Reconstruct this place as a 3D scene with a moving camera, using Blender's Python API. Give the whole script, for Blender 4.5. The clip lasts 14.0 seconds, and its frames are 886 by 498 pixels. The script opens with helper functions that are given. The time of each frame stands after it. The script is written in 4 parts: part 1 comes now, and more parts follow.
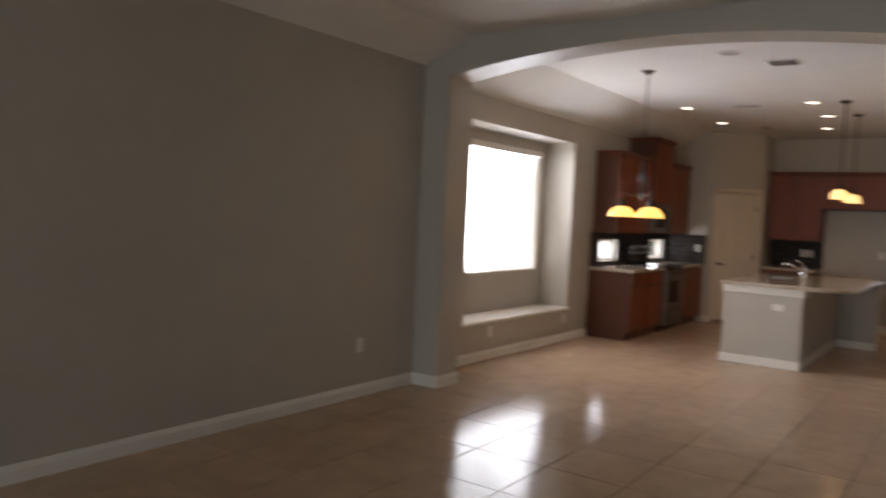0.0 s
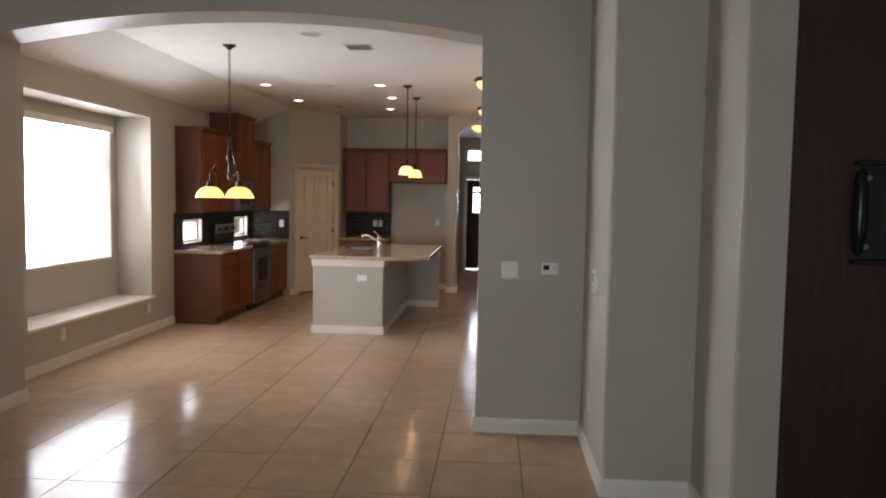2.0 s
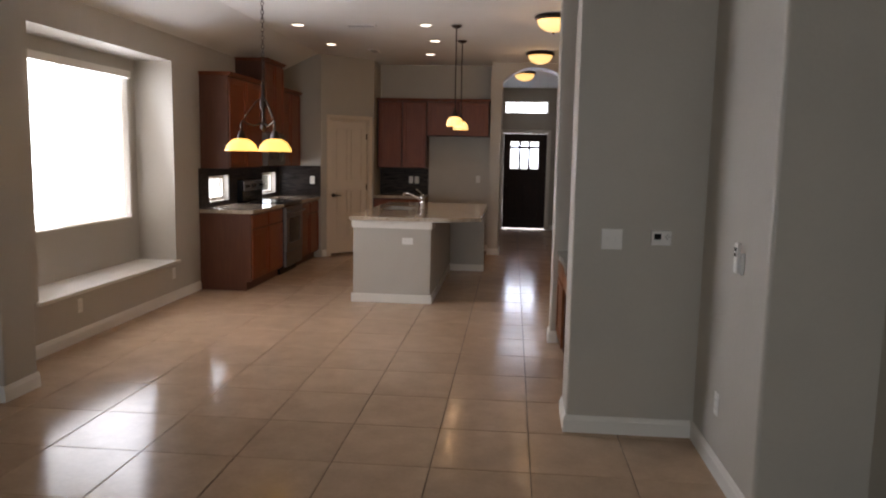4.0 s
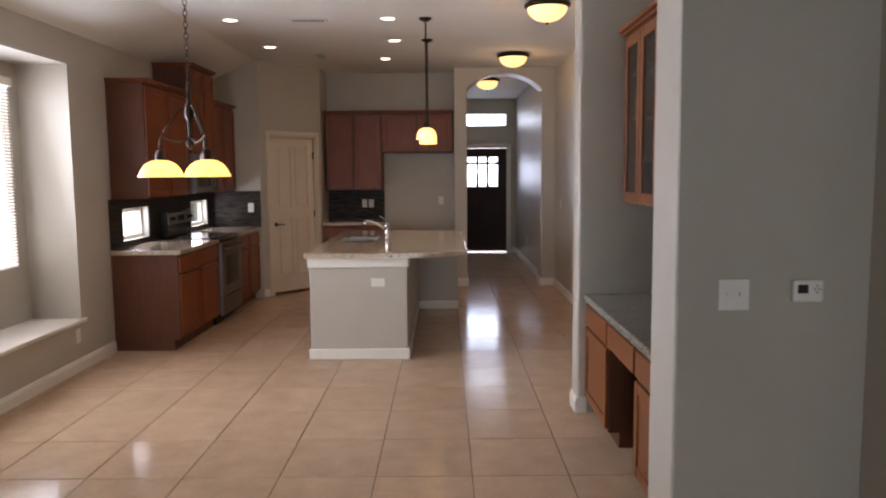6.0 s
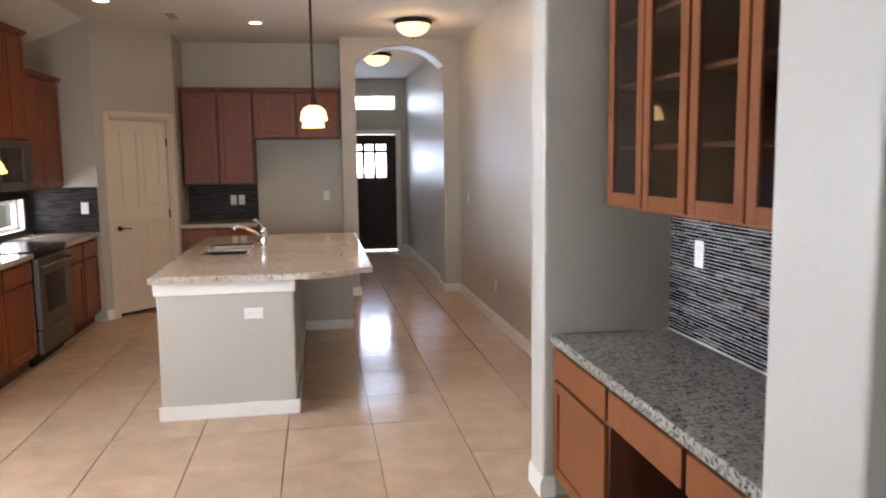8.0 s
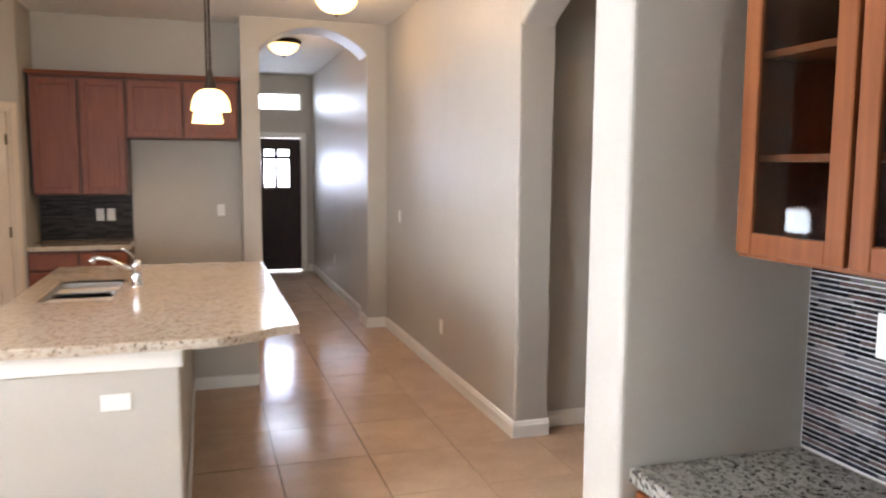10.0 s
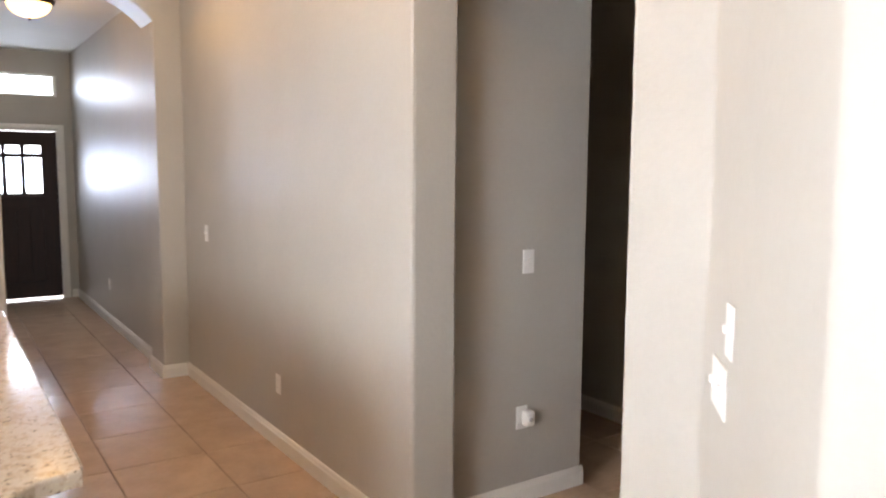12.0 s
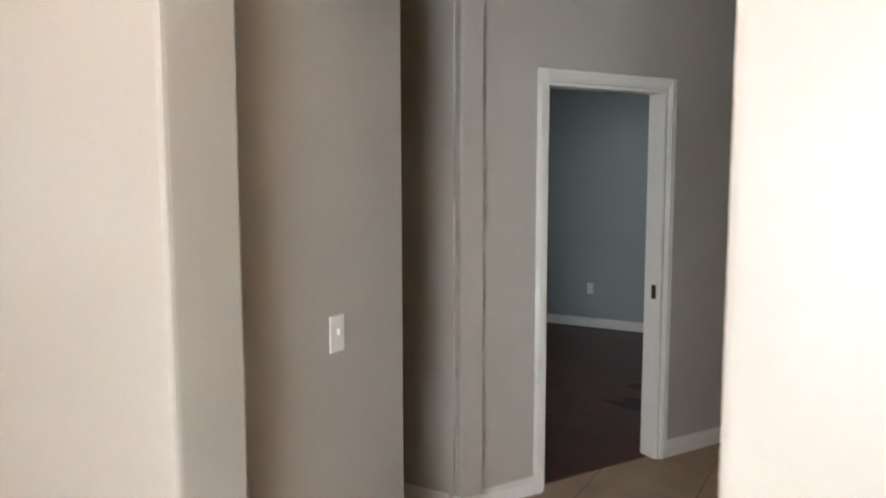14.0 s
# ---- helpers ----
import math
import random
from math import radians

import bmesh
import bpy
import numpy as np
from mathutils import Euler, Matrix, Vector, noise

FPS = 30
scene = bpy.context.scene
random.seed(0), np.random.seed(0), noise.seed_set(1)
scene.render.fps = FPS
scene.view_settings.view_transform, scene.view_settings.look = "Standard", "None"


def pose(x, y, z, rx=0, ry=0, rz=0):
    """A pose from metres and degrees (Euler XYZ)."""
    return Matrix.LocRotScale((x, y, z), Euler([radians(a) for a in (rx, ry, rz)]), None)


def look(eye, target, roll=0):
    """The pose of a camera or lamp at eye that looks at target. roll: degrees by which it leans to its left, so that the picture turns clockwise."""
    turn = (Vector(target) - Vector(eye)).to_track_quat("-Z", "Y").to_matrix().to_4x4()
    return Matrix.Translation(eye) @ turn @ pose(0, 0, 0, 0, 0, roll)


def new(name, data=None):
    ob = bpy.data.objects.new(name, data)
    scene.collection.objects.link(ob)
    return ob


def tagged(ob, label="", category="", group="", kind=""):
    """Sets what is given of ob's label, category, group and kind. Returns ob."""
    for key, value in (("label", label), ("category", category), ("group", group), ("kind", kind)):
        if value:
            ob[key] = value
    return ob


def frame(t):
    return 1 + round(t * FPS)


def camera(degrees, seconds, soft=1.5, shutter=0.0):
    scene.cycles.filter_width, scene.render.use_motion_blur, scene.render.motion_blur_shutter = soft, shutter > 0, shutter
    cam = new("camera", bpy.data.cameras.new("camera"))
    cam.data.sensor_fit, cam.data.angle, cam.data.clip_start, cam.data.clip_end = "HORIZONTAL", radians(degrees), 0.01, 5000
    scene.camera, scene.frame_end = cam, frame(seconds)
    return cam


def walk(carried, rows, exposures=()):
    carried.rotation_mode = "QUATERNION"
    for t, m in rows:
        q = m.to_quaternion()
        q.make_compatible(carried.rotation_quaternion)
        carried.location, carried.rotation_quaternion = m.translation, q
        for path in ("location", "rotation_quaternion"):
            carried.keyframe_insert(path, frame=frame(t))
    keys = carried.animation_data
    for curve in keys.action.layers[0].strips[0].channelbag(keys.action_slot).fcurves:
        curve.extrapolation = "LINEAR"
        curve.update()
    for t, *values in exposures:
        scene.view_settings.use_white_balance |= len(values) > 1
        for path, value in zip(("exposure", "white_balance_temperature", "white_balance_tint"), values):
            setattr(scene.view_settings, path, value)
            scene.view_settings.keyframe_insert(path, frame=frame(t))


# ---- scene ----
cam = camera(61.1, 14.0, soft=2.1, shutter=0.4)
PATH = [
    (0, (2.336, -8.765, 1.503), (1.173, -7.141, 1.411), 2.7),
    (0.5, (2.122, -8.675, 1.59), (1.46, -6.793, 1.449), 1.2),
    (1, (2.109, -8.613, 1.583), (1.716, -6.657, 1.45), 1.6),
    (1.5, (2.128, -8.6, 1.589), (1.918, -6.615, 1.463), 1.0),
    (2, (2.106, -8.609, 1.584), (1.97, -6.618, 1.453), 1.0),
    (2.5, (2.014, -8.521, 1.564), (1.815, -6.538, 1.398), 1.5),
    (5, (1.348, -7.02, 1.574), (1.243, -5.04, 1.312), 0.1),
    (5.5, (1.2, -6.638, 1.596), (1.252, -4.653, 1.356), -0.7),
    (6, (1.151, -6.282, 1.577), (1.145, -4.292, 1.375), -0.5),
    (6.5, (1.091, -5.91, 1.607), (1.126, -3.923, 1.379), -0.4),
    (7, (1.033, -5.516, 1.591), (1.26, -3.541, 1.37), -1.2),
    (9.5, (0.973, -3.596, 1.617), (1.391, -1.658, 1.352), -0.1),
    (10, (0.943, -3.208, 1.609), (1.545, -1.312, 1.395), 0.4),
    (10.5, (0.947, -2.845, 1.622), (1.649, -0.983, 1.418), 0.4),
    (11, (1.027, -2.43, 1.618), (1.76, -0.582, 1.397), 1.7),
    (11.5, (1.054, -2.135, 1.618), (2.001, -0.385, 1.414), 1.4),
    (12, (1.072, -1.757, 1.621), (2.191, -0.113, 1.411), 0.4),
    (12.5, (1.146, -1.437, 1.643), (2.378, 0.13, 1.473), 0.7),
    (13, (1.239, -1.059, 1.599), (2.734, 0.257, 1.422), 0.5),
    (13.5, (1.326, -0.756, 1.592), (3.024, 0.275, 1.354), -0.6),
    (14, (1.586, -0.49, 1.697), (3.306, 0.508, 1.486), -0.1),
]
walk(cam, [(t, look(eye, target, roll)) for t, eye, target, roll in PATH],
     exposures=[(0.0, -0.72, 6920, 20), (0.6, -0.9, 6920, 20), (1.0, -0.82, 6920, 20), (1.5, -0.55, 6920, 20), (2.5, -0.3, 6870, 20), (5.0, -1.0, 6920, 21),
                (5.5, -0.6, 6670, 21), (6.0, -0.38, 6670, 21), (6.5, -0.4, 6620, 21), (7.0, 0.05, 6270, 18), (7.2, 0.12, 6220, 17), (9.4, 0.85, 6470, 16),
                (11.0, 0.9, 6420, 16), (12.5, 0.95, 6600, 15), (14.0, 1.02, 6620, 13)])

# ---- world and light ----
world = bpy.data.worlds.new("world")
scene.world = world
world.use_nodes = True
wn = world.node_tree.nodes
sky = wn.new("ShaderNodeTexSky")
sky.sky_type = 'NISHITA'
sky.sun_disc = False
sky.sun_elevation, sky.sun_rotation = radians(60), radians(255)
world.node_tree.links.new(sky.outputs[0], wn["Background"].inputs[0])
wn["Background"].inputs[1].default_value = 0.12
sun = new("sun", bpy.data.lights.new("sun", 'SUN'))
sun.data.energy, sun.data.angle, sun.data.color = 5.0, radians(0.4), (1.0, 0.95, 0.88)
sun.matrix_world = look((-9.66, -2.59, 17.32), (0, 0, 0))


def area_light(name, eye, target, w, h, power, color, spread=180):
    data = bpy.data.lights.new(name, 'AREA')
    data.shape, data.size, data.size_y, data.energy, data.color = 'RECTANGLE', w, h, power, color
    ob = new(name, data)
    data.spread = radians(spread)
    ob.matrix_world = look(eye, target)
    return ob


def bulb(name, x, y, z, power, color, radius=0.03):
    data = bpy.data.lights.new(name, 'POINT')
    data.energy, data.color, data.shadow_soft_size = power, color, radius
    ob = new(name, data)
    ob.location = (x, y, z)
    return ob


def spot(name, x, y, z, power, color):
    data = bpy.data.lights.new(name, 'SPOT')
    data.energy, data.color, data.spot_size, data.spot_blend, data.shadow_soft_size = power, color, radians(110), 0.6, 0.05
    ob = new(name, data)
    ob.matrix_world = look((x, y, z), (x, y + 0.0001, 0))
    return ob


DAY = (0.80, 0.90, 1.0)
WARM = (1.0, 0.69, 0.38)
area_light("window_daylight", (-2.30, -1.42, 1.6), (0, -1.9, 2.0), 2.0, 1.45, 140, DAY, 150)
area_light("small_window_daylight_1", (-1.9, 0.93, 1.12), (0, 0.93, 1.0), 0.55, 0.28, 6, DAY)
area_light("small_window_daylight_2", (-1.9, 2.79, 1.12), (0, 2.79, 1.0), 0.55, 0.28, 6, DAY)
area_light("front_door_daylight", (1.88, 8.7, 1.6), (1.88, 0, 0.6), 0.6, 0.5, 6, (0.66, 0.77, 1.0), 110)
area_light("transom_daylight", (1.915, 8.66, 2.60), (1.89, 0, 1.5), 0.85, 0.24, 2.4, (0.68, 0.80, 1.0), 110)
# Added lamp with no window behind it, to brighten the bedroom.
area_light("bedroom_fill", (6.8, 3.1, 1.6), (7.6, 0, 1.0), 1.5, 1.3, 5, (0.78, 0.93, 1.0))
# Added fill lamp in an unseen opening, to brighten the living room walls.
area_light("living_fill", (0.4, -15.05, 1.3), (0.7, 0, 1.2), 2.6, 1.9, 190, (0.77, 0.93, 1.0))
for lx, ly in ((-0.82, 0.83), (-0.80, 2.33), (0.64, 0.82), (0.625, 1.98), (0.425, 3.27)):
    spot("downlight_beam", lx, ly, 2.985, 10.5, (1.0, 0.62, 0.35))
for lx, ly in ((0.985, 0.83), (0.975, 1.95)):
    bulb("pendant_bulb", lx, ly, 1.90, 1.6, WARM)
for lx, ly in ((2.026, 0.21), (1.988, 2.95), (1.81, 5.36)):
    bulb("dome_bulb", lx, ly, 2.86, 6.3 if ly < 5 else 3.0, (1.0, 0.62, 0.28), 0.05)

# ---- materials ----


def shader(name, base, rough=0.6, metal=0.0, grain=0.08, scale=12.0, fine=140.0, bump=0.0, dist=0.002, coat=0.0, spec=0.5, rand=0.0):
    """A principled surface with two scales of mottling and a fine relief."""
    m = bpy.data.materials.new(name)
    m.use_nodes = True
    t = m.node_tree
    n, l = t.nodes, t.links
    b = n["Principled BSDF"]
    b.inputs["Roughness"].default_value = rough
    b.inputs["Metallic"].default_value = metal
    b.inputs["Coat Weight"].default_value = coat
    b.inputs["Coat Roughness"].default_value = 0.12
    b.inputs["Specular IOR Level"].default_value = spec
    co = n.new("ShaderNodeTexCoord")
    big = n.new("ShaderNodeTexNoise")
    big.inputs["Scale"].default_value = scale
    big.inputs["Detail"].default_value = 5
    small = n.new("ShaderNodeTexNoise")
    small.inputs["Scale"].default_value = fine
    small.inputs["Detail"].default_value = 3
    where = co.outputs["Object"]
    if rand:
        who = n.new("ShaderNodeObjectInfo")
        ten = n.new("ShaderNodeVectorMath")
        ten.operation = 'MULTIPLY_ADD'
        ten.inputs[1].default_value = (37.0, 53.0, 29.0)
        l.new(who.outputs["Random"], ten.inputs[0])
        l.new(where, ten.inputs[2])
        where = ten.outputs[0]
    l.new(where, big.inputs["Vector"])
    l.new(where, small.inputs["Vector"])
    mix = n.new("ShaderNodeMath")
    mix.operation = 'MULTIPLY_ADD'
    l.new(big.outputs["Fac"], mix.inputs[0])
    mix.inputs[1].default_value = 0.7
    half = n.new("ShaderNodeMath")
    half.operation = 'MULTIPLY'
    half.inputs[1].default_value = 0.3
    l.new(small.outputs["Fac"], half.inputs[0])
    l.new(half.outputs[0], mix.inputs[2])
    ramp = n.new("ShaderNodeValToRGB")
    lo = tuple(c * (1 - grain * 1.6) for c in base)
    hi = tuple(min(1, c * (1 + grain * 1.6)) for c in base)
    ramp.color_ramp.elements[0].position, ramp.color_ramp.elements[0].color = 0.3, (*lo, 1)
    ramp.color_ramp.elements[1].position, ramp.color_ramp.elements[1].color = 0.7, (*hi, 1)
    l.new(mix.outputs[0], ramp.inputs[0])
    last = ramp.outputs[0]
    if rand:
        info = n.new("ShaderNodeObjectInfo")
        hsv = n.new("ShaderNodeHueSaturation")
        rng = n.new("ShaderNodeMapRange")
        rng.inputs[3].default_value, rng.inputs[4].default_value = 1 - rand, 1 + rand
        l.new(info.outputs["Random"], rng.inputs[0])
        l.new(rng.outputs[0], hsv.inputs["Value"])
        l.new(last, hsv.inputs["Color"])
        last = hsv.outputs[0]
    l.new(last, b.inputs["Base Color"])
    if bump:
        bp = n.new("ShaderNodeBump")
        bp.inputs["Strength"].default_value, bp.inputs["Distance"].default_value = bump, dist
        l.new(small.outputs["Fac"], bp.inputs["Height"])
        l.new(bp.outputs[0], b.inputs["Normal"])
    return m


def wood(name, dark, light, rough=0.35, axis='Z', stretch=14.0, coat=0.04):
    """Stained wood: grain stretched along an axis, with broad tone changes."""
    m = bpy.data.materials.new(name)
    m.use_nodes = True
    n, l = m.node_tree.nodes, m.node_tree.links
    b = n["Principled BSDF"]
    b.inputs["Coat Weight"].default_value = coat
    b.inputs["Specular IOR Level"].default_value = 0.32
    b.inputs["Coat Roughness"].default_value = 0.25
    co = n.new("ShaderNodeTexCoord")
    mp = n.new("ShaderNodeMapping")
    s = [stretch] * 3
    s['XYZ'.index(axis)] = stretch / 14
    mp.inputs["Scale"].default_value = s
    info = n.new("ShaderNodeObjectInfo")
    off = n.new("ShaderNodeVectorMath")
    off.operation = 'ADD'
    l.new(co.outputs["Object"], off.inputs[0])
    l.new(info.outputs["Random"], off.inputs[1])
    l.new(off.outputs[0], mp.inputs["Vector"])
    g = n.new("ShaderNodeTexNoise")
    g.inputs["Scale"].default_value, g.inputs["Detail"].default_value, g.inputs["Distortion"].default_value = 3.0, 6, 0.4
    l.new(mp.outputs[0], g.inputs["Vector"])
    big = n.new("ShaderNodeTexNoise")
    big.inputs["Scale"].default_value = 2.2
    l.new(off.outputs[0], big.inputs["Vector"])
    add = n.new("ShaderNodeMath")
    add.operation = 'MULTIPLY_ADD'
    add.inputs[1].default_value = 0.65
    l.new(g.outputs["Fac"], add.inputs[0])
    sc = n.new("ShaderNodeMath")
    sc.operation = 'MULTIPLY'
    sc.inputs[1].default_value = 0.35
    l.new(big.outputs["Fac"], sc.inputs[0])
    l.new(sc.outputs[0], add.inputs[2])
    ramp = n.new("ShaderNodeValToRGB")
    ramp.color_ramp.elements[0].position, ramp.color_ramp.elements[0].color = 0.35, (*dark, 1)
    ramp.color_ramp.elements[1].position, ramp.color_ramp.elements[1].color = 0.68, (*light, 1)
    l.new(add.outputs[0], ramp.inputs[0])
    l.new(ramp.outputs[0], b.inputs["Base Color"])
    rr = n.new("ShaderNodeMapRange")
    rr.inputs[3].default_value, rr.inputs[4].default_value = rough - 0.08, rough + 0.1
    l.new(g.outputs["Fac"], rr.inputs[0])
    l.new(rr.outputs[0], b.inputs["Roughness"])
    bp = n.new("ShaderNodeBump")
    bp.inputs["Strength"].default_value, bp.inputs["Distance"].default_value = 0.15, 0.001
    l.new(g.outputs["Fac"], bp.inputs["Height"])
    l.new(bp.outputs[0], b.inputs["Normal"])
    return m


def granite(name, base, spots, dark, fleck=0.575, rough=0.12):
    """Polished granite: pale ground, brown clouds and dark flecks."""
    m = bpy.data.materials.new(name)
    m.use_nodes = True
    n, l = m.node_tree.nodes, m.node_tree.links
    b = n["Principled BSDF"]
    b.inputs["Roughness"].default_value = rough
    co = n.new("ShaderNodeTexCoord")

    def layer(scale, detail, lo, hi):
        t = n.new("ShaderNodeTexNoise")
        t.inputs["Scale"].default_value, t.inputs["Detail"].default_value = scale, detail
        l.new(co.outputs["Object"], t.inputs["Vector"])
        r = n.new("ShaderNodeMapRange")
        r.inputs[1].default_value, r.inputs[2].default_value = lo, hi
        l.new(t.outputs["Fac"], r.inputs[0])
        return r.outputs[0]

    def blend(fac, a, c):
        x = n.new("ShaderNodeMix")
        x.data_type = 'RGBA'
        l.new(fac, x.inputs[0])
        for sock, v in ((x.inputs[6], a), (x.inputs[7], c)):
            if isinstance(v, tuple):
                sock.default_value = (*v, 1)
            else:
                l.new(v, sock)
        return x.outputs[2]
    c = blend(layer(40, 4, 0.50, 0.60), base, spots)
    c = blend(layer(66, 4, fleck, fleck + 0.05), c, dark)
    c = blend(layer(160, 2, 0.60, 0.68), c, tuple(min(1, v * 1.25) for v in base))
    l.new(c, b.inputs["Base Color"])
    return m


def glow(name, color, strength, base=(0.8, 0.7, 0.5)):
    m = bpy.data.materials.new(name)
    m.use_nodes = True
    b = m.node_tree.nodes["Principled BSDF"]
    b.inputs["Base Color"].default_value = (*base, 1)
    b.inputs["Emission Color"].default_value = (*color, 1)
    b.inputs["Emission Strength"].default_value = strength
    b.inputs["Roughness"].default_value = 0.3
    return m


def glass(name, tint=(0.9, 0.95, 0.95), rough=0.02):
    m = bpy.data.materials.new(name)
    m.use_nodes = True
    b = m.node_tree.nodes["Principled BSDF"]
    b.inputs["Base Color"].default_value = (*tint, 1)
    b.inputs["Transmission Weight"].default_value = 1.0
    b.inputs["Roughness"].default_value = rough
    b.inputs["IOR"].default_value = 1.3
    return m


M_WALL = shader("greige_wall_paint", (0.475, 0.44, 0.383), rough=0.42, grain=0.025, scale=3, fine=48, bump=0.28, dist=0.004)
M_CEIL = shader("white_ceiling_paint", (0.80, 0.79, 0.76), rough=0.8, grain=0.02, scale=2, fine=60, bump=0.5, dist=0.004)
M_TRIM = shader("white_semi_gloss_trim", (0.80, 0.77, 0.71), rough=0.32, grain=0.02, scale=4, fine=90)
M_TILE = shader("beige_porcelain_tile", (0.47, 0.328, 0.222), rough=0.14, grain=0.08, scale=5.5, fine=40, bump=0.04, dist=0.001, rand=0.045, spec=0.13)
M_GROUT = shader("brown_grout", (0.16, 0.115, 0.08), rough=0.9, grain=0.15, scale=20)
M_CHERRY = wood("cherry_stained_wood", (0.155, 0.035, 0.009), (0.225, 0.056, 0.016))
# Cabinet sides; on the desk it also carries the knee space's shade.
M_CHERRY_SIDE = wood("cherry_side_and_knee_shade", (0.09, 0.029, 0.013), (0.125, 0.043, 0.020), rough=0.45)
M_MAPLE = wood("light_cherry_wood", (0.15, 0.044, 0.013), (0.225, 0.073, 0.023))
M_DARKWOOD = wood("espresso_stained_wood", (0.014, 0.005, 0.0035), (0.032, 0.011, 0.007), rough=0.5, coat=0.0)
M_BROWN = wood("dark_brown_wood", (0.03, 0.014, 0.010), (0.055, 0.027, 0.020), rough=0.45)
M_PLANK = wood("dark_red_plank", (0.05, 0.018, 0.014), (0.13, 0.05, 0.036), rough=0.35, axis='Y', stretch=10)
M_GRANITE = granite("cream_granite", (0.47, 0.395, 0.31), (0.38, 0.295, 0.215), (0.13, 0.095, 0.07), fleck=0.60)
# Same stone as the cream granite, darkened and greyed for the niche's shade.
M_GRANITE_SHADE = granite("shade_toned_granite", (0.30, 0.285, 0.245), (0.16, 0.148, 0.122), (0.022, 0.02, 0.018), fleck=0.545)
M_WHITE = shader("white_plastic", (0.82, 0.80, 0.76), rough=0.35, grain=0.01)
M_DOOR = shader("cream_door_paint", (0.72, 0.62, 0.50), rough=0.4, grain=0.02, scale=5)
M_STEEL = shader("stainless_steel", (0.24, 0.23, 0.22), rough=0.38, metal=1.0, grain=0.05, scale=6, fine=200)
M_SINK = shader("brushed_sink_steel", (0.42, 0.42, 0.42), rough=0.28, metal=1.0, grain=0.04, scale=6, fine=200)
M_CHROME = shader("chrome", (0.75, 0.75, 0.76), rough=0.08, metal=1.0, grain=0.01)
M_BLACK = shader("black_enamel", (0.010, 0.010, 0.011), rough=0.2, grain=0.1, spec=0.3)
M_BRONZE = shader("oil_rubbed_bronze", (0.035, 0.024, 0.018), rough=0.4, metal=0.7, grain=0.15)
M_BRASS = shader("hinge_bronze", (0.10, 0.065, 0.035), rough=0.35, metal=1.0, grain=0.1)
M_AMBER = glow("lit_amber_glass", (1.0, 0.58, 0.13), 2.7, (0.9, 0.7, 0.3))
M_ALAB = glow("lit_alabaster_glass", (1.0, 0.62, 0.21), 2.2, (0.9, 0.75, 0.5))
M_LED = glow("lit_downlight_lens", (1.0, 0.90, 0.72), 7.0, (0.9, 0.9, 0.85))
M_SKYGLOW = glow("bright_outdoors", (0.93, 0.97, 1.0), 3.5, (0.8, 0.8, 0.8))
M_GLASS = glass("clear_glass")
M_GREY = shader("grey_bedroom_paint", (0.36, 0.39, 0.39), rough=0.5, grain=0.02, scale=3, fine=55, bump=0.4, dist=0.003)
# Slats emit their own glow: daylight on the blind is put into the material.
M_BLIND = glow("glowing_blind_slat", (0.95, 0.97, 1.0), 1.6, (0.85, 0.85, 0.83))
M_VENT = shader("grey_vent_paint", (0.45, 0.43, 0.40), rough=0.5, grain=0.05)

M_GLASS_CAB = glass("cabinet_glass", (0.62, 0.63, 0.62), 0.03)
M_PALEGROUT = shader("pale_grout", (0.72, 0.71, 0.69), rough=0.85, grain=0.08, scale=30)


def mosaic(name):
    """Stacked strips of dark glass and stone, too far off to be pieces."""
    m = bpy.data.materials.new(name)
    m.use_nodes = True
    n, l = m.node_tree.nodes, m.node_tree.links
    b = n["Principled BSDF"]
    co = n.new("ShaderNodeTexCoord")
    sep = n.new("ShaderNodeSeparateXYZ")
    l.new(co.outputs["Object"], sep.inputs[0])
    add = n.new("ShaderNodeMath")
    l.new(sep.outputs[0], add.inputs[0]), l.new(sep.outputs[1], add.inputs[1])
    com = n.new("ShaderNodeCombineXYZ")
    l.new(add.outputs[0], com.inputs[0]), l.new(sep.outputs[2], com.inputs[1])
    br = n.new("ShaderNodeTexBrick")
    br.inputs["Scale"].default_value = 1.0
    br.inputs["Brick Width"].default_value, br.inputs["Row Height"].default_value = 0.11, 0.019
    br.inputs["Mortar Size"].default_value = 0.002
    br.inputs["Color1"].default_value = (0.014, 0.011, 0.010, 1)
    br.inputs["Color2"].default_value = (0.06, 0.046, 0.039, 1)
    br.inputs["Mortar"].default_value = (0.055, 0.05, 0.047, 1)
    l.new(com.outputs[0], br.inputs["Vector"])
    l.new(br.outputs["Color"], b.inputs["Base Color"])
    b.inputs["Roughness"].default_value = 0.3
    b.inputs["Specular IOR Level"].default_value = 0.08
    bp = n.new("ShaderNodeBump")
    bp.inputs["Strength"].default_value, bp.inputs["Distance"].default_value, bp.invert = 0.6, 0.002, True
    l.new(br.outputs["Fac"], bp.inputs["Height"])
    l.new(bp.outputs[0], b.inputs["Normal"])
    return m


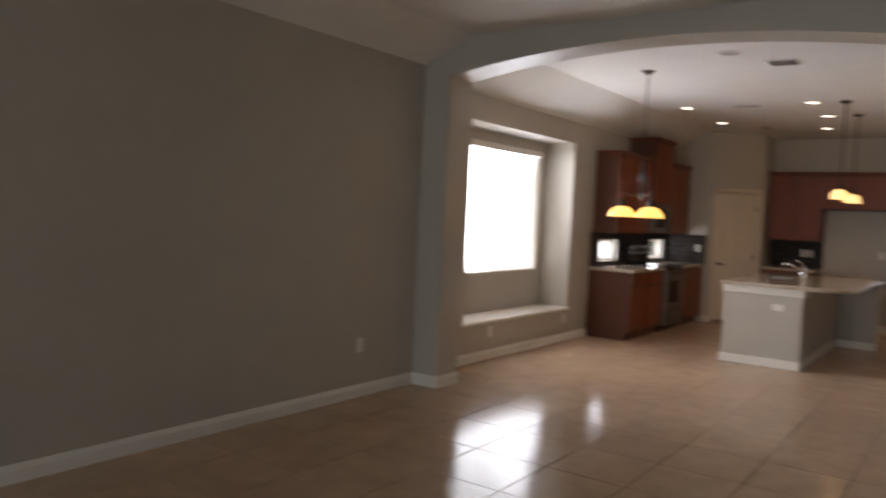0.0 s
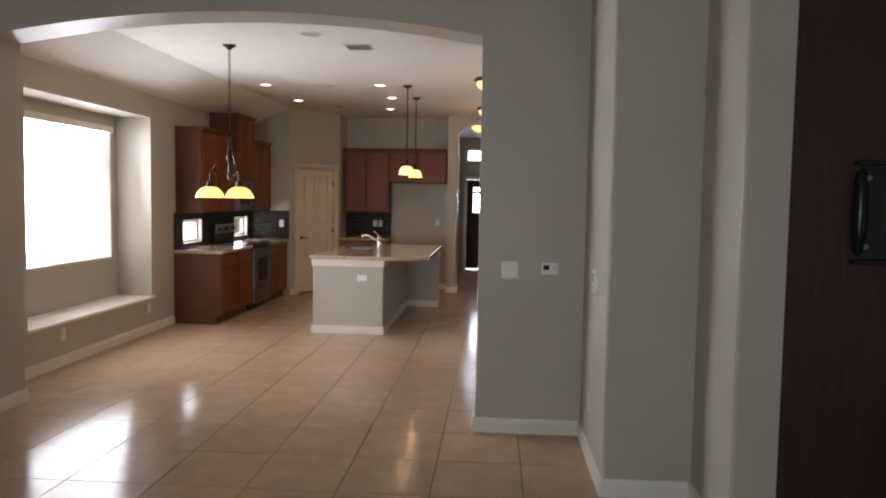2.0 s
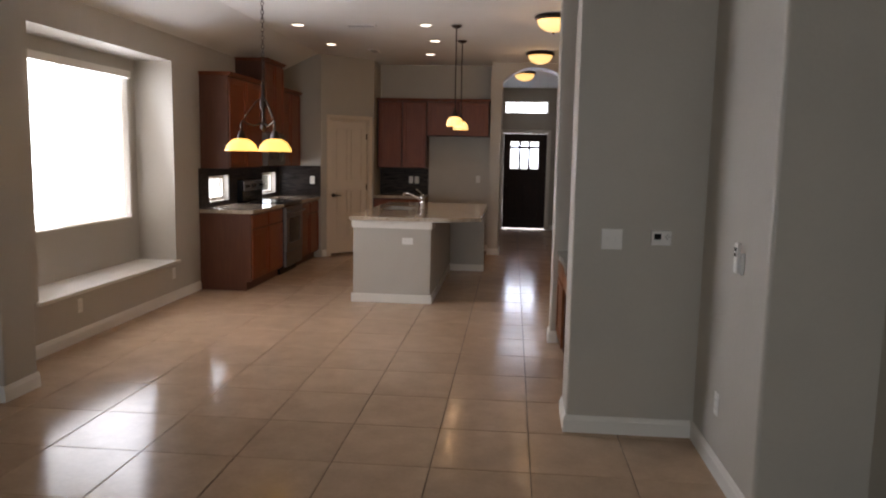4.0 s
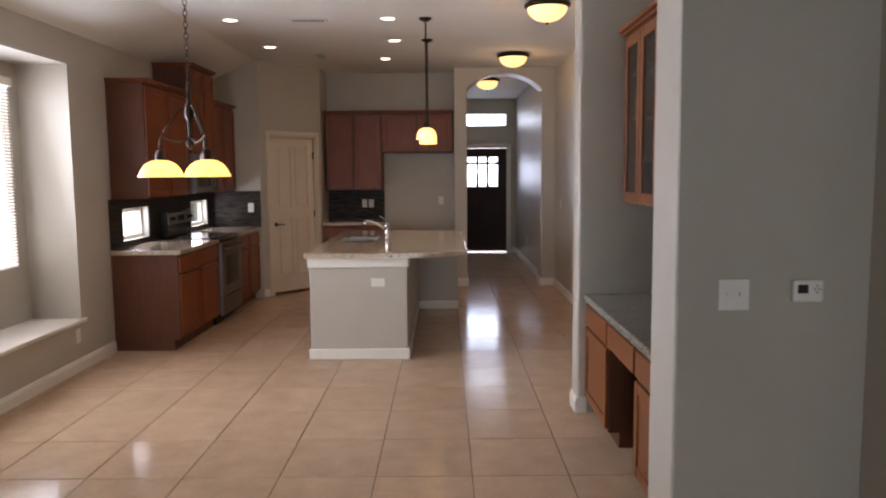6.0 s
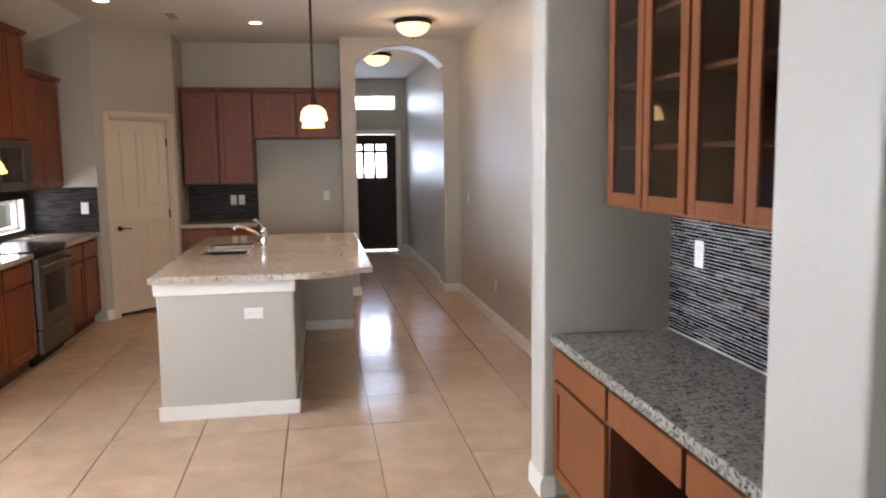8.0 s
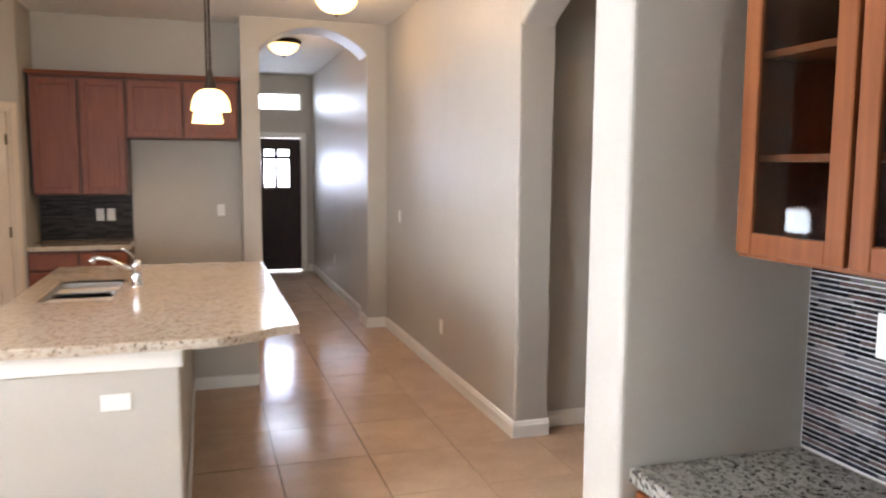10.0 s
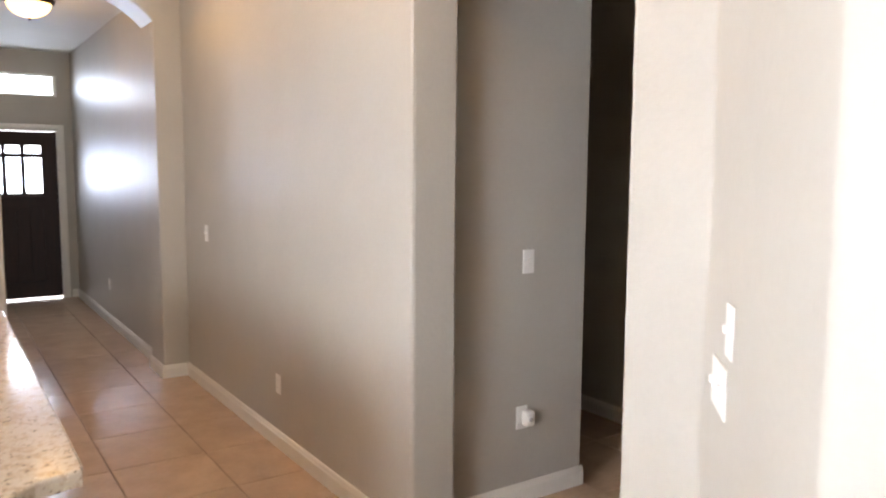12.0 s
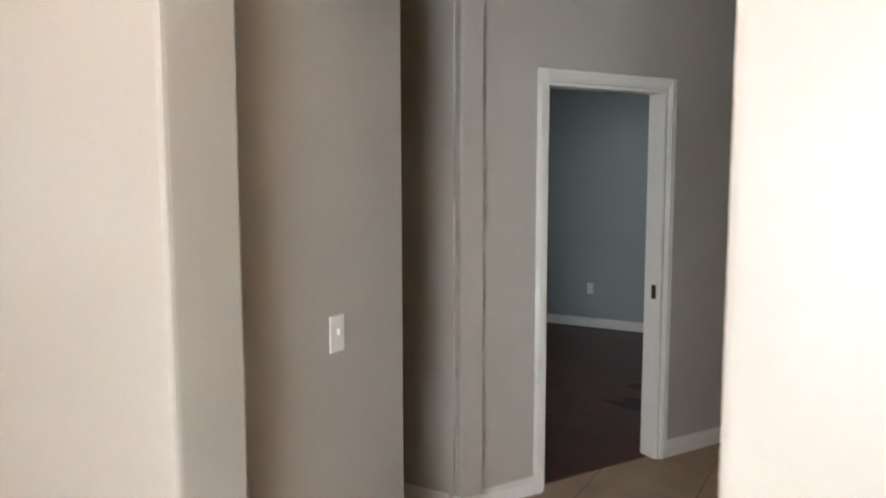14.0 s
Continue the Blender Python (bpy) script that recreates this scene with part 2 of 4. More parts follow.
def strip_stone(name):
    """Single mosaic strips, each of its own tone."""
    m = bpy.data.materials.new(name)
    m.use_nodes = True
    n, l = m.node_tree.nodes, m.node_tree.links
    b = n["Principled BSDF"]
    b.inputs["Roughness"].default_value = 0.25
    b.inputs["Specular IOR Level"].default_value = 0.14
    a = n.new("ShaderNodeObjectInfo")
    g = n.new("ShaderNodeNewGeometry")
    s = n.new("ShaderNodeMath")
    l.new(a.outputs["Random"], s.inputs[0]), l.new(g.outputs["Random Per Island"], s.inputs[1])
    f = n.new("ShaderNodeMath")
    f.operation = 'FRACT'
    l.new(s.outputs[0], f.inputs[0])
    r = n.new("ShaderNodeValToRGB")
    r.color_ramp.interpolation = 'CONSTANT'
    tones = ((0.0, (0.012, 0.011, 0.012)), (0.40, (0.06, 0.045, 0.042)), (0.58, (0.13, 0.09, 0.08)), (0.72, (0.025, 0.025, 0.032)), (0.88, (0.17, 0.155, 0.15)))
    r.color_ramp.elements[1].position = 0.40
    for p, c in tones[2:]:
        r.color_ramp.elements.new(p)
    for e, (p, c) in zip(r.color_ramp.elements, tones):
        e.position, e.color = p, (*c, 1)
    no = n.new("ShaderNodeTexNoise")
    no.inputs["Scale"].default_value = 60
    mx = n.new("ShaderNodeMix")
    mx.data_type, mx.blend_type = 'RGBA', 'MULTIPLY'
    mx.inputs[0].default_value = 0.7
    l.new(f.outputs[0], r.inputs[0])
    l.new(r.outputs[0], mx.inputs[6]), l.new(no.outputs["Color"], mx.inputs[7])
    l.new(mx.outputs[2], b.inputs["Base Color"])
    return m


M_MOSAIC = mosaic("grey_linear_mosaic")
M_STRIP = strip_stone("mosaic_strip_glass")

# ---- mesh helpers ----


def box(bm, x0, x1, y0, y1, z0, z1, bevel=0.0, seg=1):
    r = bmesh.ops.create_cube(bm, size=1)
    bmesh.ops.transform(bm, matrix=Matrix.Translation(((x0 + x1) / 2, (y0 + y1) / 2, (z0 + z1) / 2)) @ Matrix.Diagonal((x1 - x0, y1 - y0, z1 - z0, 1)), verts=r["verts"])
    if bevel:
        edges = list({e for v in r["verts"] for e in v.link_edges})
        bmesh.ops.bevel(bm, geom=edges, offset=bevel, segments=seg, affect='EDGES', profile=0.5)


def cyl(bm, x, y, z0, z1, r0, r1=None, n=20, m=None):
    r1 = r0 if r1 is None else r1
    r = bmesh.ops.create_cone(bm, cap_ends=True, segments=n, radius1=r0, radius2=r1, depth=z1 - z0)
    bmesh.ops.transform(bm, matrix=Matrix.Translation((x, y, (z0 + z1) / 2)), verts=r["verts"])
    if m is not None:
        bmesh.ops.transform(bm, matrix=m, verts=r["verts"])


def lathe(bm, prof, n=28, m=None):
    """A turned shape about z from (radius, z) pairs."""
    rings = []
    for r, z in prof:
        rings.append([bm.verts.new((r * math.cos(2 * math.pi * i / n), r * math.sin(2 * math.pi * i / n), z)) for i in range(n)])
    for a, b in zip(rings, rings[1:]):
        for i in range(n):
            bm.faces.new((a[i], a[(i + 1) % n], b[(i + 1) % n], b[i]))
    if m is not None:
        bmesh.ops.transform(bm, matrix=m, verts=[v for ring in rings for v in ring])


def prism(bm, pts, z0, z1):
    """An upright block over a plan outline given anticlockwise."""
    lo = [bm.verts.new((x, y, z0)) for x, y in pts]
    hi = [bm.verts.new((x, y, z1)) for x, y in pts]
    k = len(pts)
    bm.faces.new(hi)
    bm.faces.new(lo[::-1])
    for i in range(k):
        bm.faces.new((lo[i], lo[(i + 1) % k], hi[(i + 1) % k], hi[i]))


def tube(bm, pts, r, n=10):
    """A round bar along a line of points."""
    rings = []
    for i, p in enumerate(pts):
        a, b = Vector(pts[max(0, i - 1)]), Vector(pts[min(len(pts) - 1, i + 1)])
        q = (b - a).to_track_quat('Z', 'Y')
        rings.append([bm.verts.new(Vector(p) + q @ Vector((r * math.cos(2 * math.pi * j / n), r * math.sin(2 * math.pi * j / n), 0))) for j in range(n)])
    for a, b in zip(rings, rings[1:]):
        for j in range(n):
            bm.faces.new((a[j], a[(j + 1) % n], b[(j + 1) % n], b[j]))
    bm.faces.new(rings[0][::-1])
    bm.faces.new(rings[-1])


def mesh_of(name, bm, material, smooth=False):
    bmesh.ops.recalc_face_normals(bm, faces=bm.faces)
    me = bpy.data.meshes.new(name)
    bm.to_mesh(me)
    bm.free()
    me.materials.append(material)
    if smooth:
        for p in me.polygons:
            p.use_smooth = True
    return me


def part(name, bm, material, parent=None, label="", smooth=False):
    ob = new(name, mesh_of(name, bm, material, smooth))
    if parent is not None:
        ob.parent = parent
    if label:
        ob["label"] = label
    return ob


def thing(name, label, category, group="", at=None):
    ob = new(name)
    if at is not None:
        ob.matrix_world = at
    return tagged(ob, label, category, group)


def block(name, material, *b, parent=None, label="", bevel=0.0, seg=1):
    bm = bmesh.new()
    box(bm, *b, bevel=bevel, seg=seg)
    return part(name, bm, material, parent, label)


def structure(name, bm, material, label="", category=""):
    return tagged(part(name, bm, material), label, category, kind="structure")


def wall_box(name, b, label="greige painted wall with light orange-peel texture", material=None, bevel=0.0):
    bm = bmesh.new()
    box(bm, *b, bevel=bevel, seg=3)
    return structure(name, bm, material or M_WALL, label, "wall")


# ---- plan ----
CEIL = 3.0
LOW = 2.72          # where the sloping ceiling meets the window wall
XL, XF = -1.83, -1.22   # window wall, fold of the ceiling
ARCH_Y0, ARCH_Y1 = -3.54, -3.21
XJ, XLIV = -1.42, -1.68  # left jamb of the wide arch, living room wall
XR = 2.68           # long wall on the right of the hallway
XN = 2.01           # corner of the angled wall
XA = 2.0            # jamb of the wide arch beside the niche
XS, YS, XT = 2.712, -4.60, 3.18   # steps of the living room's east wall
YEND = -15.0        # far end of the living room, out of view
# floor slab, with tiles laid on it further down
bm = bmesh.new()
box(bm, -3.0, 9.6, YEND, 9.0, -0.15, -0.006)
floor = structure("floor", bm, M_GROUT, "large square beige porcelain floor tiles with brown grout", "floor")

# ceilings, flat and sloping
bm = bmesh.new()
box(bm, XF, 6.5, YEND, 9.0, CEIL, CEIL + 0.15)
structure("ceiling", bm, M_CEIL, "flat white textured ceiling", "ceiling")
bm = bmesh.new()
v = [bm.verts.new(p) for p in ((XF, YEND, CEIL), (XF, 9, CEIL), (-2.0, 9, CEIL - (XF + 2) * (CEIL - LOW) / (XF - XL)), (-2.0, YEND, CEIL - (XF + 2) * (CEIL - LOW) / (XF - XL)))]
w = [bm.verts.new(q.co + Vector((0, 0, 0.5))) for q in v]
bm.faces.new(v), bm.faces.new(w)
for i in range(4):
    bm.faces.new((v[i], v[(i + 1) % 4], w[(i + 1) % 4], w[i]))
structure("ceiling_slope", bm, M_CEIL, "white ceiling sloping down to the window wall", "ceiling")


def arch_wall(name, xa, xb, ya, yb, x0, x1, spring, apex, top, label):
    """A wall across y with an arched opening from x0 to x1."""
    bm = bmesh.new()
    n = 32
    half, rise = (x1 - x0) / 2, apex - spring
    rad = (half * half + rise * rise) / (2 * rise)
    curve = []
    for i in range(n + 1):
        x = x0 + (x1 - x0) * i / n
        z = apex - rad + math.sqrt(max(0, rad * rad - (x - (x0 + x1) / 2) ** 2))
        curve.append((x, z))
    cols = [(xa, 0.0), (x0, 0.0)] + curve + [(x1, 0.0), (xb, 0.0)]
    faces = []
    for y in (ya, yb):
        lo = [bm.verts.new((x, y, z)) for x, z in cols]
        hi = [None] * len(cols)
        for i, (x, z) in enumerate(cols):
            hi[i] = hi[i - 1] if i in (2, len(cols) - 2) else bm.verts.new((x, y, top))
        bm.faces.new((lo[0], lo[1], lo[2], hi[2], hi[0]))
        for i in range(2, len(cols) - 3):
            bm.faces.new((lo[i], lo[i + 1], hi[i + 1], hi[i]))
        bm.faces.new((lo[-3], lo[-2], lo[-1], hi[-1], hi[-3]))
        faces.append((lo, hi))
    (fl, fh), (gl, gh) = faces
    for i in range(len(cols) - 1):
        bm.faces.new((fl[i], fl[i + 1], gl[i + 1], gl[i]))
        if fh[i] is not fh[i + 1]:
            bm.faces.new((fh[i], fh[i + 1], gh[i + 1], gh[i]))
    bm.faces.new((fl[0], fh[0], gh[0], gl[0]))
    bm.faces.new((fl[-1], fh[-1], gh[-1], gl[-1]))
    rim = [e for e in bm.edges if abs(e.verts[0].co.y - e.verts[1].co.y) < 1e-6 and all(x0 - 1e-4 <= q.co.x <= x1 + 1e-4 and q.co.z < apex + 0.01 for q in e.verts)]
    ends = [e for e in rim if len(e.link_faces) == 2]
    bmesh.ops.bevel(bm, geom=ends, offset=0.018, segments=3, affect='EDGES', profile=0.5)
    return structure(name, bm, M_WALL, label, "wall")


# the wide arch between living room and dining area; the living room's wall stands behind it
arch_wall("wall_arch_wide", XLIV - 0.3, 2.9, ARCH_Y0, ARCH_Y1, XJ, XA, 2.675, 2.835, CEIL + 0.3, "greige wall with a wide shallow arched opening")
arch_wall("wall_arch_hall", 1.29, 3.0, 4.15, 4.55, 1.46, 2.49, 2.70, 2.93, CEIL + 0.1, "greige wall with an arched opening to the entry hall")

# living room
wall_box("wall_living_west", (XLIV - 0.15, XLIV, YEND, ARCH_Y0, 0, 3.0))
# Unseen end wall; its window opening is added for the fill lamp.
bm = bmesh.new()
box(bm, -3, -1.0, YEND - 0.15, YEND, 0, 3.2)
box(bm, 2.4, 6, YEND - 0.15, YEND, 0, 3.2)
box(bm, -1.0, 2.4, YEND - 0.15, YEND, 2.3, 3.2)
box(bm, -1.0, 2.4, YEND - 0.15, YEND, 0, 0.3)
structure("wall_living_south", bm, M_WALL, "greige wall out of view with an added window opening", "wall")
bm = bmesh.new()
prism(bm, [(XS, ARCH_Y0), (XS, YS), (XT, YS), (XT, -5.25), (3.38, -5.25), (3.38, ARCH_Y0)], 0, CEIL)
up = [e for e in bm.edges if abs(e.verts[0].co.z - e.verts[1].co.z) > 1 and (round(e.verts[0].co.x, 2), round(e.verts[0].co.y, 2)) in ((round(XS, 2), YS), (XT, -5.25))]
bmesh.ops.bevel(bm, geom=up, offset=0.018, segments=3, affect='EDGES', profile=0.5)
structure("wall_living_east", bm, M_WALL, "greige living room wall stepping back in two corners", "wall")
wall_box("wall_living_east_3", (3.38, 5.0, -5.15, -5.0, 0, CEIL))
wall_box("wall_living_far_east", (5.0, 5.15, YEND, -5.0, 0, CEIL))

# window wall of dining area and kitchen, with the deep bay and two small windows
WY0, WY1, WZ0, WZ1 = -2.55, -0.24, 0.42, 2.46
SW = ((0.62, 1.24, 0.97, 1.27), (2.48, 3.1, 0.97, 1.27))
bm = bmesh.new()
box(bm, XL - 0.12, XL, ARCH_Y1, WY0, 0, 3.2)
box(bm, XL - 0.12, XL, WY0, WY1, 0, WZ0 - 0.031)
box(bm, XL - 0.12, XL, WY0, WY1, WZ1, 3.2)
box(bm, XL - 0.12, XL, WY1, SW[0][0], 0, 3.2)
box(bm, XL - 0.12, XL, SW[0][0], SW[1][1], 0, 0.97)
box(bm, XL - 0.12, XL, SW[0][0], SW[1][1], 1.27, 3.2)
box(bm, XL - 0.12, XL, SW[0][1], SW[1][0], 0.97, 1.27)
box(bm, XL - 0.12, XL, SW[1][1], 4.7, 0, 3.2)
structure("wall_west", bm, M_WALL, "greige window wall of the dining area and kitchen", "wall")
XB = -2.23   # back of the bay
bm = bmesh.new()
box(bm, XB - 0.1, XL - 0.12, WY0 - 0.1, WY0, WZ0 - 0.1, WZ1 + 0.1)
box(bm, XB - 0.1, XL - 0.12, WY1, WY1 + 0.1, WZ0 - 0.1, WZ1 + 0.1)
box(bm, XB - 0.1, XL - 0.12, WY0, WY1, WZ1, WZ1 + 0.1)
box(bm, XB - 0.1, XL - 0.12, WY0, WY1, WZ0 - 0.1, WZ0 - 0.03)
box(bm, XB - 0.1, XB, WY0, WY1, WZ0 - 0.03, 0.88)
box(bm, XB - 0.1, XB, WY0, WY1, 2.34, WZ1)
box(bm, XB - 0.1, XB, WY0, -2.45, 0.88, 2.34)
box(bm, XB - 0.1, XB, -0.40, WY1, 0.88, 2.34)
structure("wall_bay", bm, M_WALL, "greige recess of the deep window seat", "wall")
bm = bmesh.new()
box(bm, XB, XL + 0.035, WY0 + 0.001, WY1 - 0.001, WZ0 - 0.03, WZ0, bevel=0.008, seg=2)
box(bm, XL, XL + 0.035, WY0 - 0.04, WY1 + 0.04, WZ0 - 0.032, WZ0 + 0.001, bevel=0.008, seg=2)
structure("window_seat", bm, M_TRIM, "white painted deep window seat board", "window sill")
bm = bmesh.new()
box(bm, XB - 1.5, XB - 1.45, -6.5, 7, -0.1, 3.1)
structure("backdrop", bm, M_SKYGLOW, "bright hazy outdoors seen through windows", "backdrop")

# kitchen back: end wall, diagonal pantry wall, cabinet wall
wall_box("wall_counter_end", (XL, -1.18, 3.27, 3.4, 0, 3.2))
D = Vector((-0.53 + 1.18, 4.0 - 3.30, 0))
DL = D.length
pm = Matrix.Translation((-1.18, 3.30, 0)) @ Matrix.Rotation(math.atan2(D.y, D.x), 4, 'Z')
bm = bmesh.new()
box(bm, 0, 0.14, 0, 0.12, 0, 3.2)
box(bm, 0.14 + 0.72, DL, 0, 0.12, 0, 3.2)
box(bm, 0.14, 0.14 + 0.72, 0, 0.12, 2.07, 3.2)
bmesh.ops.transform(bm, matrix=pm, verts=bm.verts)
structure("wall_pantry", bm, M_WALL, "greige diagonal wall with the pantry door", "wall")
wall_box("wall_pantry_side", (-0.65, -0.53, 4.0, 4.6, 0, 3.2))
wall_box("wall_pantry_back", (XL, -0.65, 4.6, 4.75, 0, 3.2))
wall_box("wall_north", (-0.65, 1.29, 4.6, 4.75, 0, 3.1))
wall_box("wall_stub", (1.29, 1.46, 4.55, 4.75, 0, 3.0))

# hallway wall, openings to the side hall
wall_box("wall_hall_east", (XR, 2.906, 0.83, 4.15, 0, CEIL), bevel=0.018)
header = arch_wall("wall_side_hall_header", -0.32, 0.84, -2.896, -2.684, -0.31, 0.83, 2.42, 2.60, CEIL, "greige arched header over the side hall opening")
header.matrix_world = Matrix.Rotation(math.pi / 2, 4, 'Z')
wall_box("wall_foyer_east", (2.55, 2.7, 4.55, 8.6, 0, CEIL))
wall_box("wall_foyer_west", (1.1, 1.25, 4.75, 8.6, 0, CEIL))
FY = 8.56
bm = bmesh.new()
DX0, DX1 = 1.44, 2.39
box(bm, 1.1, DX0, FY, FY + 0.15, 0, CEIL)
box(bm, DX1, 2.7, FY, FY + 0.15, 0, CEIL)
box(bm, DX0, DX1, FY, FY + 0.15, 2.07, 2.47)
box(bm, DX0, DX1, FY, FY + 0.15, 2.73, CEIL)
structure("wall_front", bm, M_WALL, "greige entry wall around the front door", "wall")
bm = bmesh.new()
box(bm, 0.9, 3.0, FY + 0.9, FY + 0.95, -0.1, 4)
structure("backdrop_front", bm, M_SKYGLOW, "bright outdoors beyond the front door", "backdrop")

# desk niche
wall_box("wall_niche_back", (2.64, 2.75, ARCH_Y1, -1.455, 0, CEIL))
bm = bmesh.new()
prism(bm, [(XN, -1.455), (2.75, -1.455), (2.9, -0.31), (2.68, -0.31), (2.68, -0.585), (XN, -1.255)], 0, CEIL)
corner = [e for e in bm.edges if abs(e.verts[0].co.z - e.verts[1].co.z) > 1 and e.verts[0].co.x < XN + 0.01]
bmesh.ops.bevel(bm, geom=corner, offset=0.016, segments=3, affect='EDGES', profile=0.5)
up = [e for e in bm.edges if abs(e.verts[0].co.z - e.verts[1].co.z) > 1]
bmesh.ops.bevel(bm, geom=up, offset=0.015, segments=3, affect='EDGES', profile=0.5)
structure("wall_angled", bm, M_WALL, "greige wall with an angled corner beside the side hall", "wall")

# side hall and bedroom
wall_box("wall_side_hall_north", (2.906, 3.78, 0.95, 1.1, 0, CEIL))
wall_box("wall_side_hall_west", (3.63, 3.78, 1.1, 4.0, 0, CEIL))
wall_box("wall_side_hall_end", (3.63, 5.0, 4.0, 4.15, 0, CEIL))
wall_box("wall_side_hall_east", (4.685, 4.85, 1.25, 4.0, 0, CEIL))
wall_box("wall_side_hall_south", (2.9, 9.3, -1.1, -0.95, 0, CEIL))
bm = bmesh.new()
DD = Matrix.Translation((4.69, 1.235, 0)) @ Matrix.Rotation(radians(-29), 4, 'Z')
box(bm, 0, 0.53, 0, 0.12, 0, CEIL)
box(bm, 0.53 + 0.86, 4.6, 0, 0.12, 0, CEIL)
box(bm, 0.53, 0.53 + 0.86, 0, 0.12, 2.135, CEIL)
bmesh.ops.transform(bm, matrix=DD, verts=bm.verts)
structure("wall_bedroom_door", bm, M_WALL, "greige diagonal wall with a cased doorway", "wall")
wall_box("wall_bedroom_north", (4.8, 9.3, 3.2, 3.35, 0, CEIL), "grey painted bedroom wall", M_GREY)
wall_box("wall_bedroom_east", (9.3, 9.45, -3.0, 3.35, 0, CEIL), "grey painted bedroom wall", M_GREY)
wall_box("wall_bedroom_south", (5.5, 9.3, -3.1, -3.0, 0, CEIL), "grey painted bedroom wall", M_GREY)
wall_box("ceiling_bedroom", (6.5, 9.45, -3.1, 3.35, CEIL, CEIL + 0.1), "flat white ceiling", M_CEIL)
# ---- trim ----


def base(p, q, h=0.10, t=0.016, z=0.0):
    """A baseboard from p to q, on the right-hand side of that line."""
    a, b = Vector((*p, 0)), Vector((*q, 0))
    length = (b - a).length
    bm = bmesh.new()
    prof = [(0, 0), (-t, 0), (-t, h * 0.72), (-t * 0.75, h * 0.80), (-t * 0.55, h * 0.93), (-t * 0.3, h), (0, h)]
    lo = [bm.verts.new((0, y, zz + z)) for y, zz in prof]
    hi = [bm.verts.new((length, y, zz + z)) for y, zz in prof]
    k = len(prof)
    bm.faces.new(lo[::-1]), bm.faces.new(hi)
    for i in range(k):
        bm.faces.new((lo[i], lo[(i + 1) % k], hi[(i + 1) % k], hi[i]))
    d = b - a
    bmesh.ops.transform(bm, matrix=Matrix.Translation(a) @ Matrix.Rotation(math.atan2(d.y, d.x), 4, 'Z'), verts=bm.verts)
    return structure("baseboard", bm, M_TRIM, "white painted moulded baseboard", "baseboard")


B = 0.016
for p, q in (((XL, ARCH_Y1), (XL, 0.35)), ((XLIV, ARCH_Y0), (XJ, ARCH_Y0)), ((XJ, ARCH_Y0 - B), (XJ, ARCH_Y1)),
             ((XLIV, YEND), (XLIV, ARCH_Y0 - B)), ((XA, ARCH_Y1), (XA, ARCH_Y0 - B)), ((XA, ARCH_Y0), (XS - B, ARCH_Y0)),
             ((XS, ARCH_Y0), (XS, YS - B)), ((XS, YS), (XT - B, YS)), ((XT, YS), (XT, -5.25 - B)), ((XT, -5.25), (3.38, -5.25)),
             ((XN, -1.267), (XN, -1.455 - B)), ((XN, -1.455), (2.07, -1.455)), ((2.68, -0.585), (XN + 0.003, -1.252)), ((2.68, -0.32), (2.68, -0.595)),
             ((XR, 4.15), (XR, 0.83 - B)), ((XR, 0.83), (2.906, 0.83)), ((1.29, 4.15), (1.46, 4.15)), ((2.49, 4.15), (XR - B, 4.15)),
             ((2.49, 4.55), (2.49, 4.15 - B)), ((1.46, 4.15 - B), (1.46, 4.55)), ((2.55, FY), (2.55, 4.55)), ((DX1 + 0.08, FY), (2.55 - B, FY)),
             ((0.29, 4.6), (1.29 - B, 4.6)), ((1.29, 4.6), (1.29, 4.15)), ((2.906, 0.95), (3.78 + B, 0.95)), ((4.685, 4.0), (4.685, 1.28)),
             ((9.3, 3.2), (9.3, -3.0)), ((4.8, 3.2), (9.3 - B, 3.2))):
    base(p, q)


def along(m, x):
    v = m @ Vector((x, 0, 0))
    return (v.x, v.y)


base(along(pm, 0.0), along(pm, 0.075))
base(along(pm, 0.925), along(pm, DL))
base(along(DD, 0.0), along(DD, 0.465))
base(along(DD, 1.455), along(DD, 4.0))


def casing(name, m, w, h, depth, label, wide=0.062, material=M_TRIM):
    """A door lining with flat moulded casing on its front, in a wall whose front is y = 0."""
    bm = bmesh.new()
    for x0, x1 in ((-wide, 0.0), (w, w + wide)):
        box(bm, x0, x1, -0.016, -0.001, 0, h + wide, bevel=0.004)
        box(bm, x0 + 0.012, x1 - 0.012, -0.022, -0.014, 0, h + wide - 0.012, bevel=0.003)
    box(bm, 0.001, w - 0.001, -0.016, -0.001, h, h + wide, bevel=0.004)
    box(bm, 0.001, w - 0.001, -0.022, -0.014, h + 0.012, h + wide - 0.012, bevel=0.003)
    for x0, x1 in ((0.001, 0.018), (w - 0.018, w - 0.001)):
        box(bm, x0, x1, 0.0, depth, 0, h - 0.018)
    box(bm, 0.001, w - 0.001, 0.0, depth, h - 0.018, h - 0.001)
    bmesh.ops.transform(bm, matrix=m, verts=bm.verts)
    return structure(name, bm, material, label, "door frame")


casing("door_frame_1", pm @ Matrix.Translation((0.14, 0, 0)), 0.72, 2.07, 0.12, "cream painted pantry door casing", material=M_DOOR)
casing("door_frame_2", DD @ Matrix.Translation((0.53, 0, 0)), 0.86, 2.135, 0.12, "white painted bedroom door casing")
casing("door_frame_3", Matrix.Translation((DX0, FY, 0)), DX1 - DX0, 2.07, 0.14, "white painted front door casing")

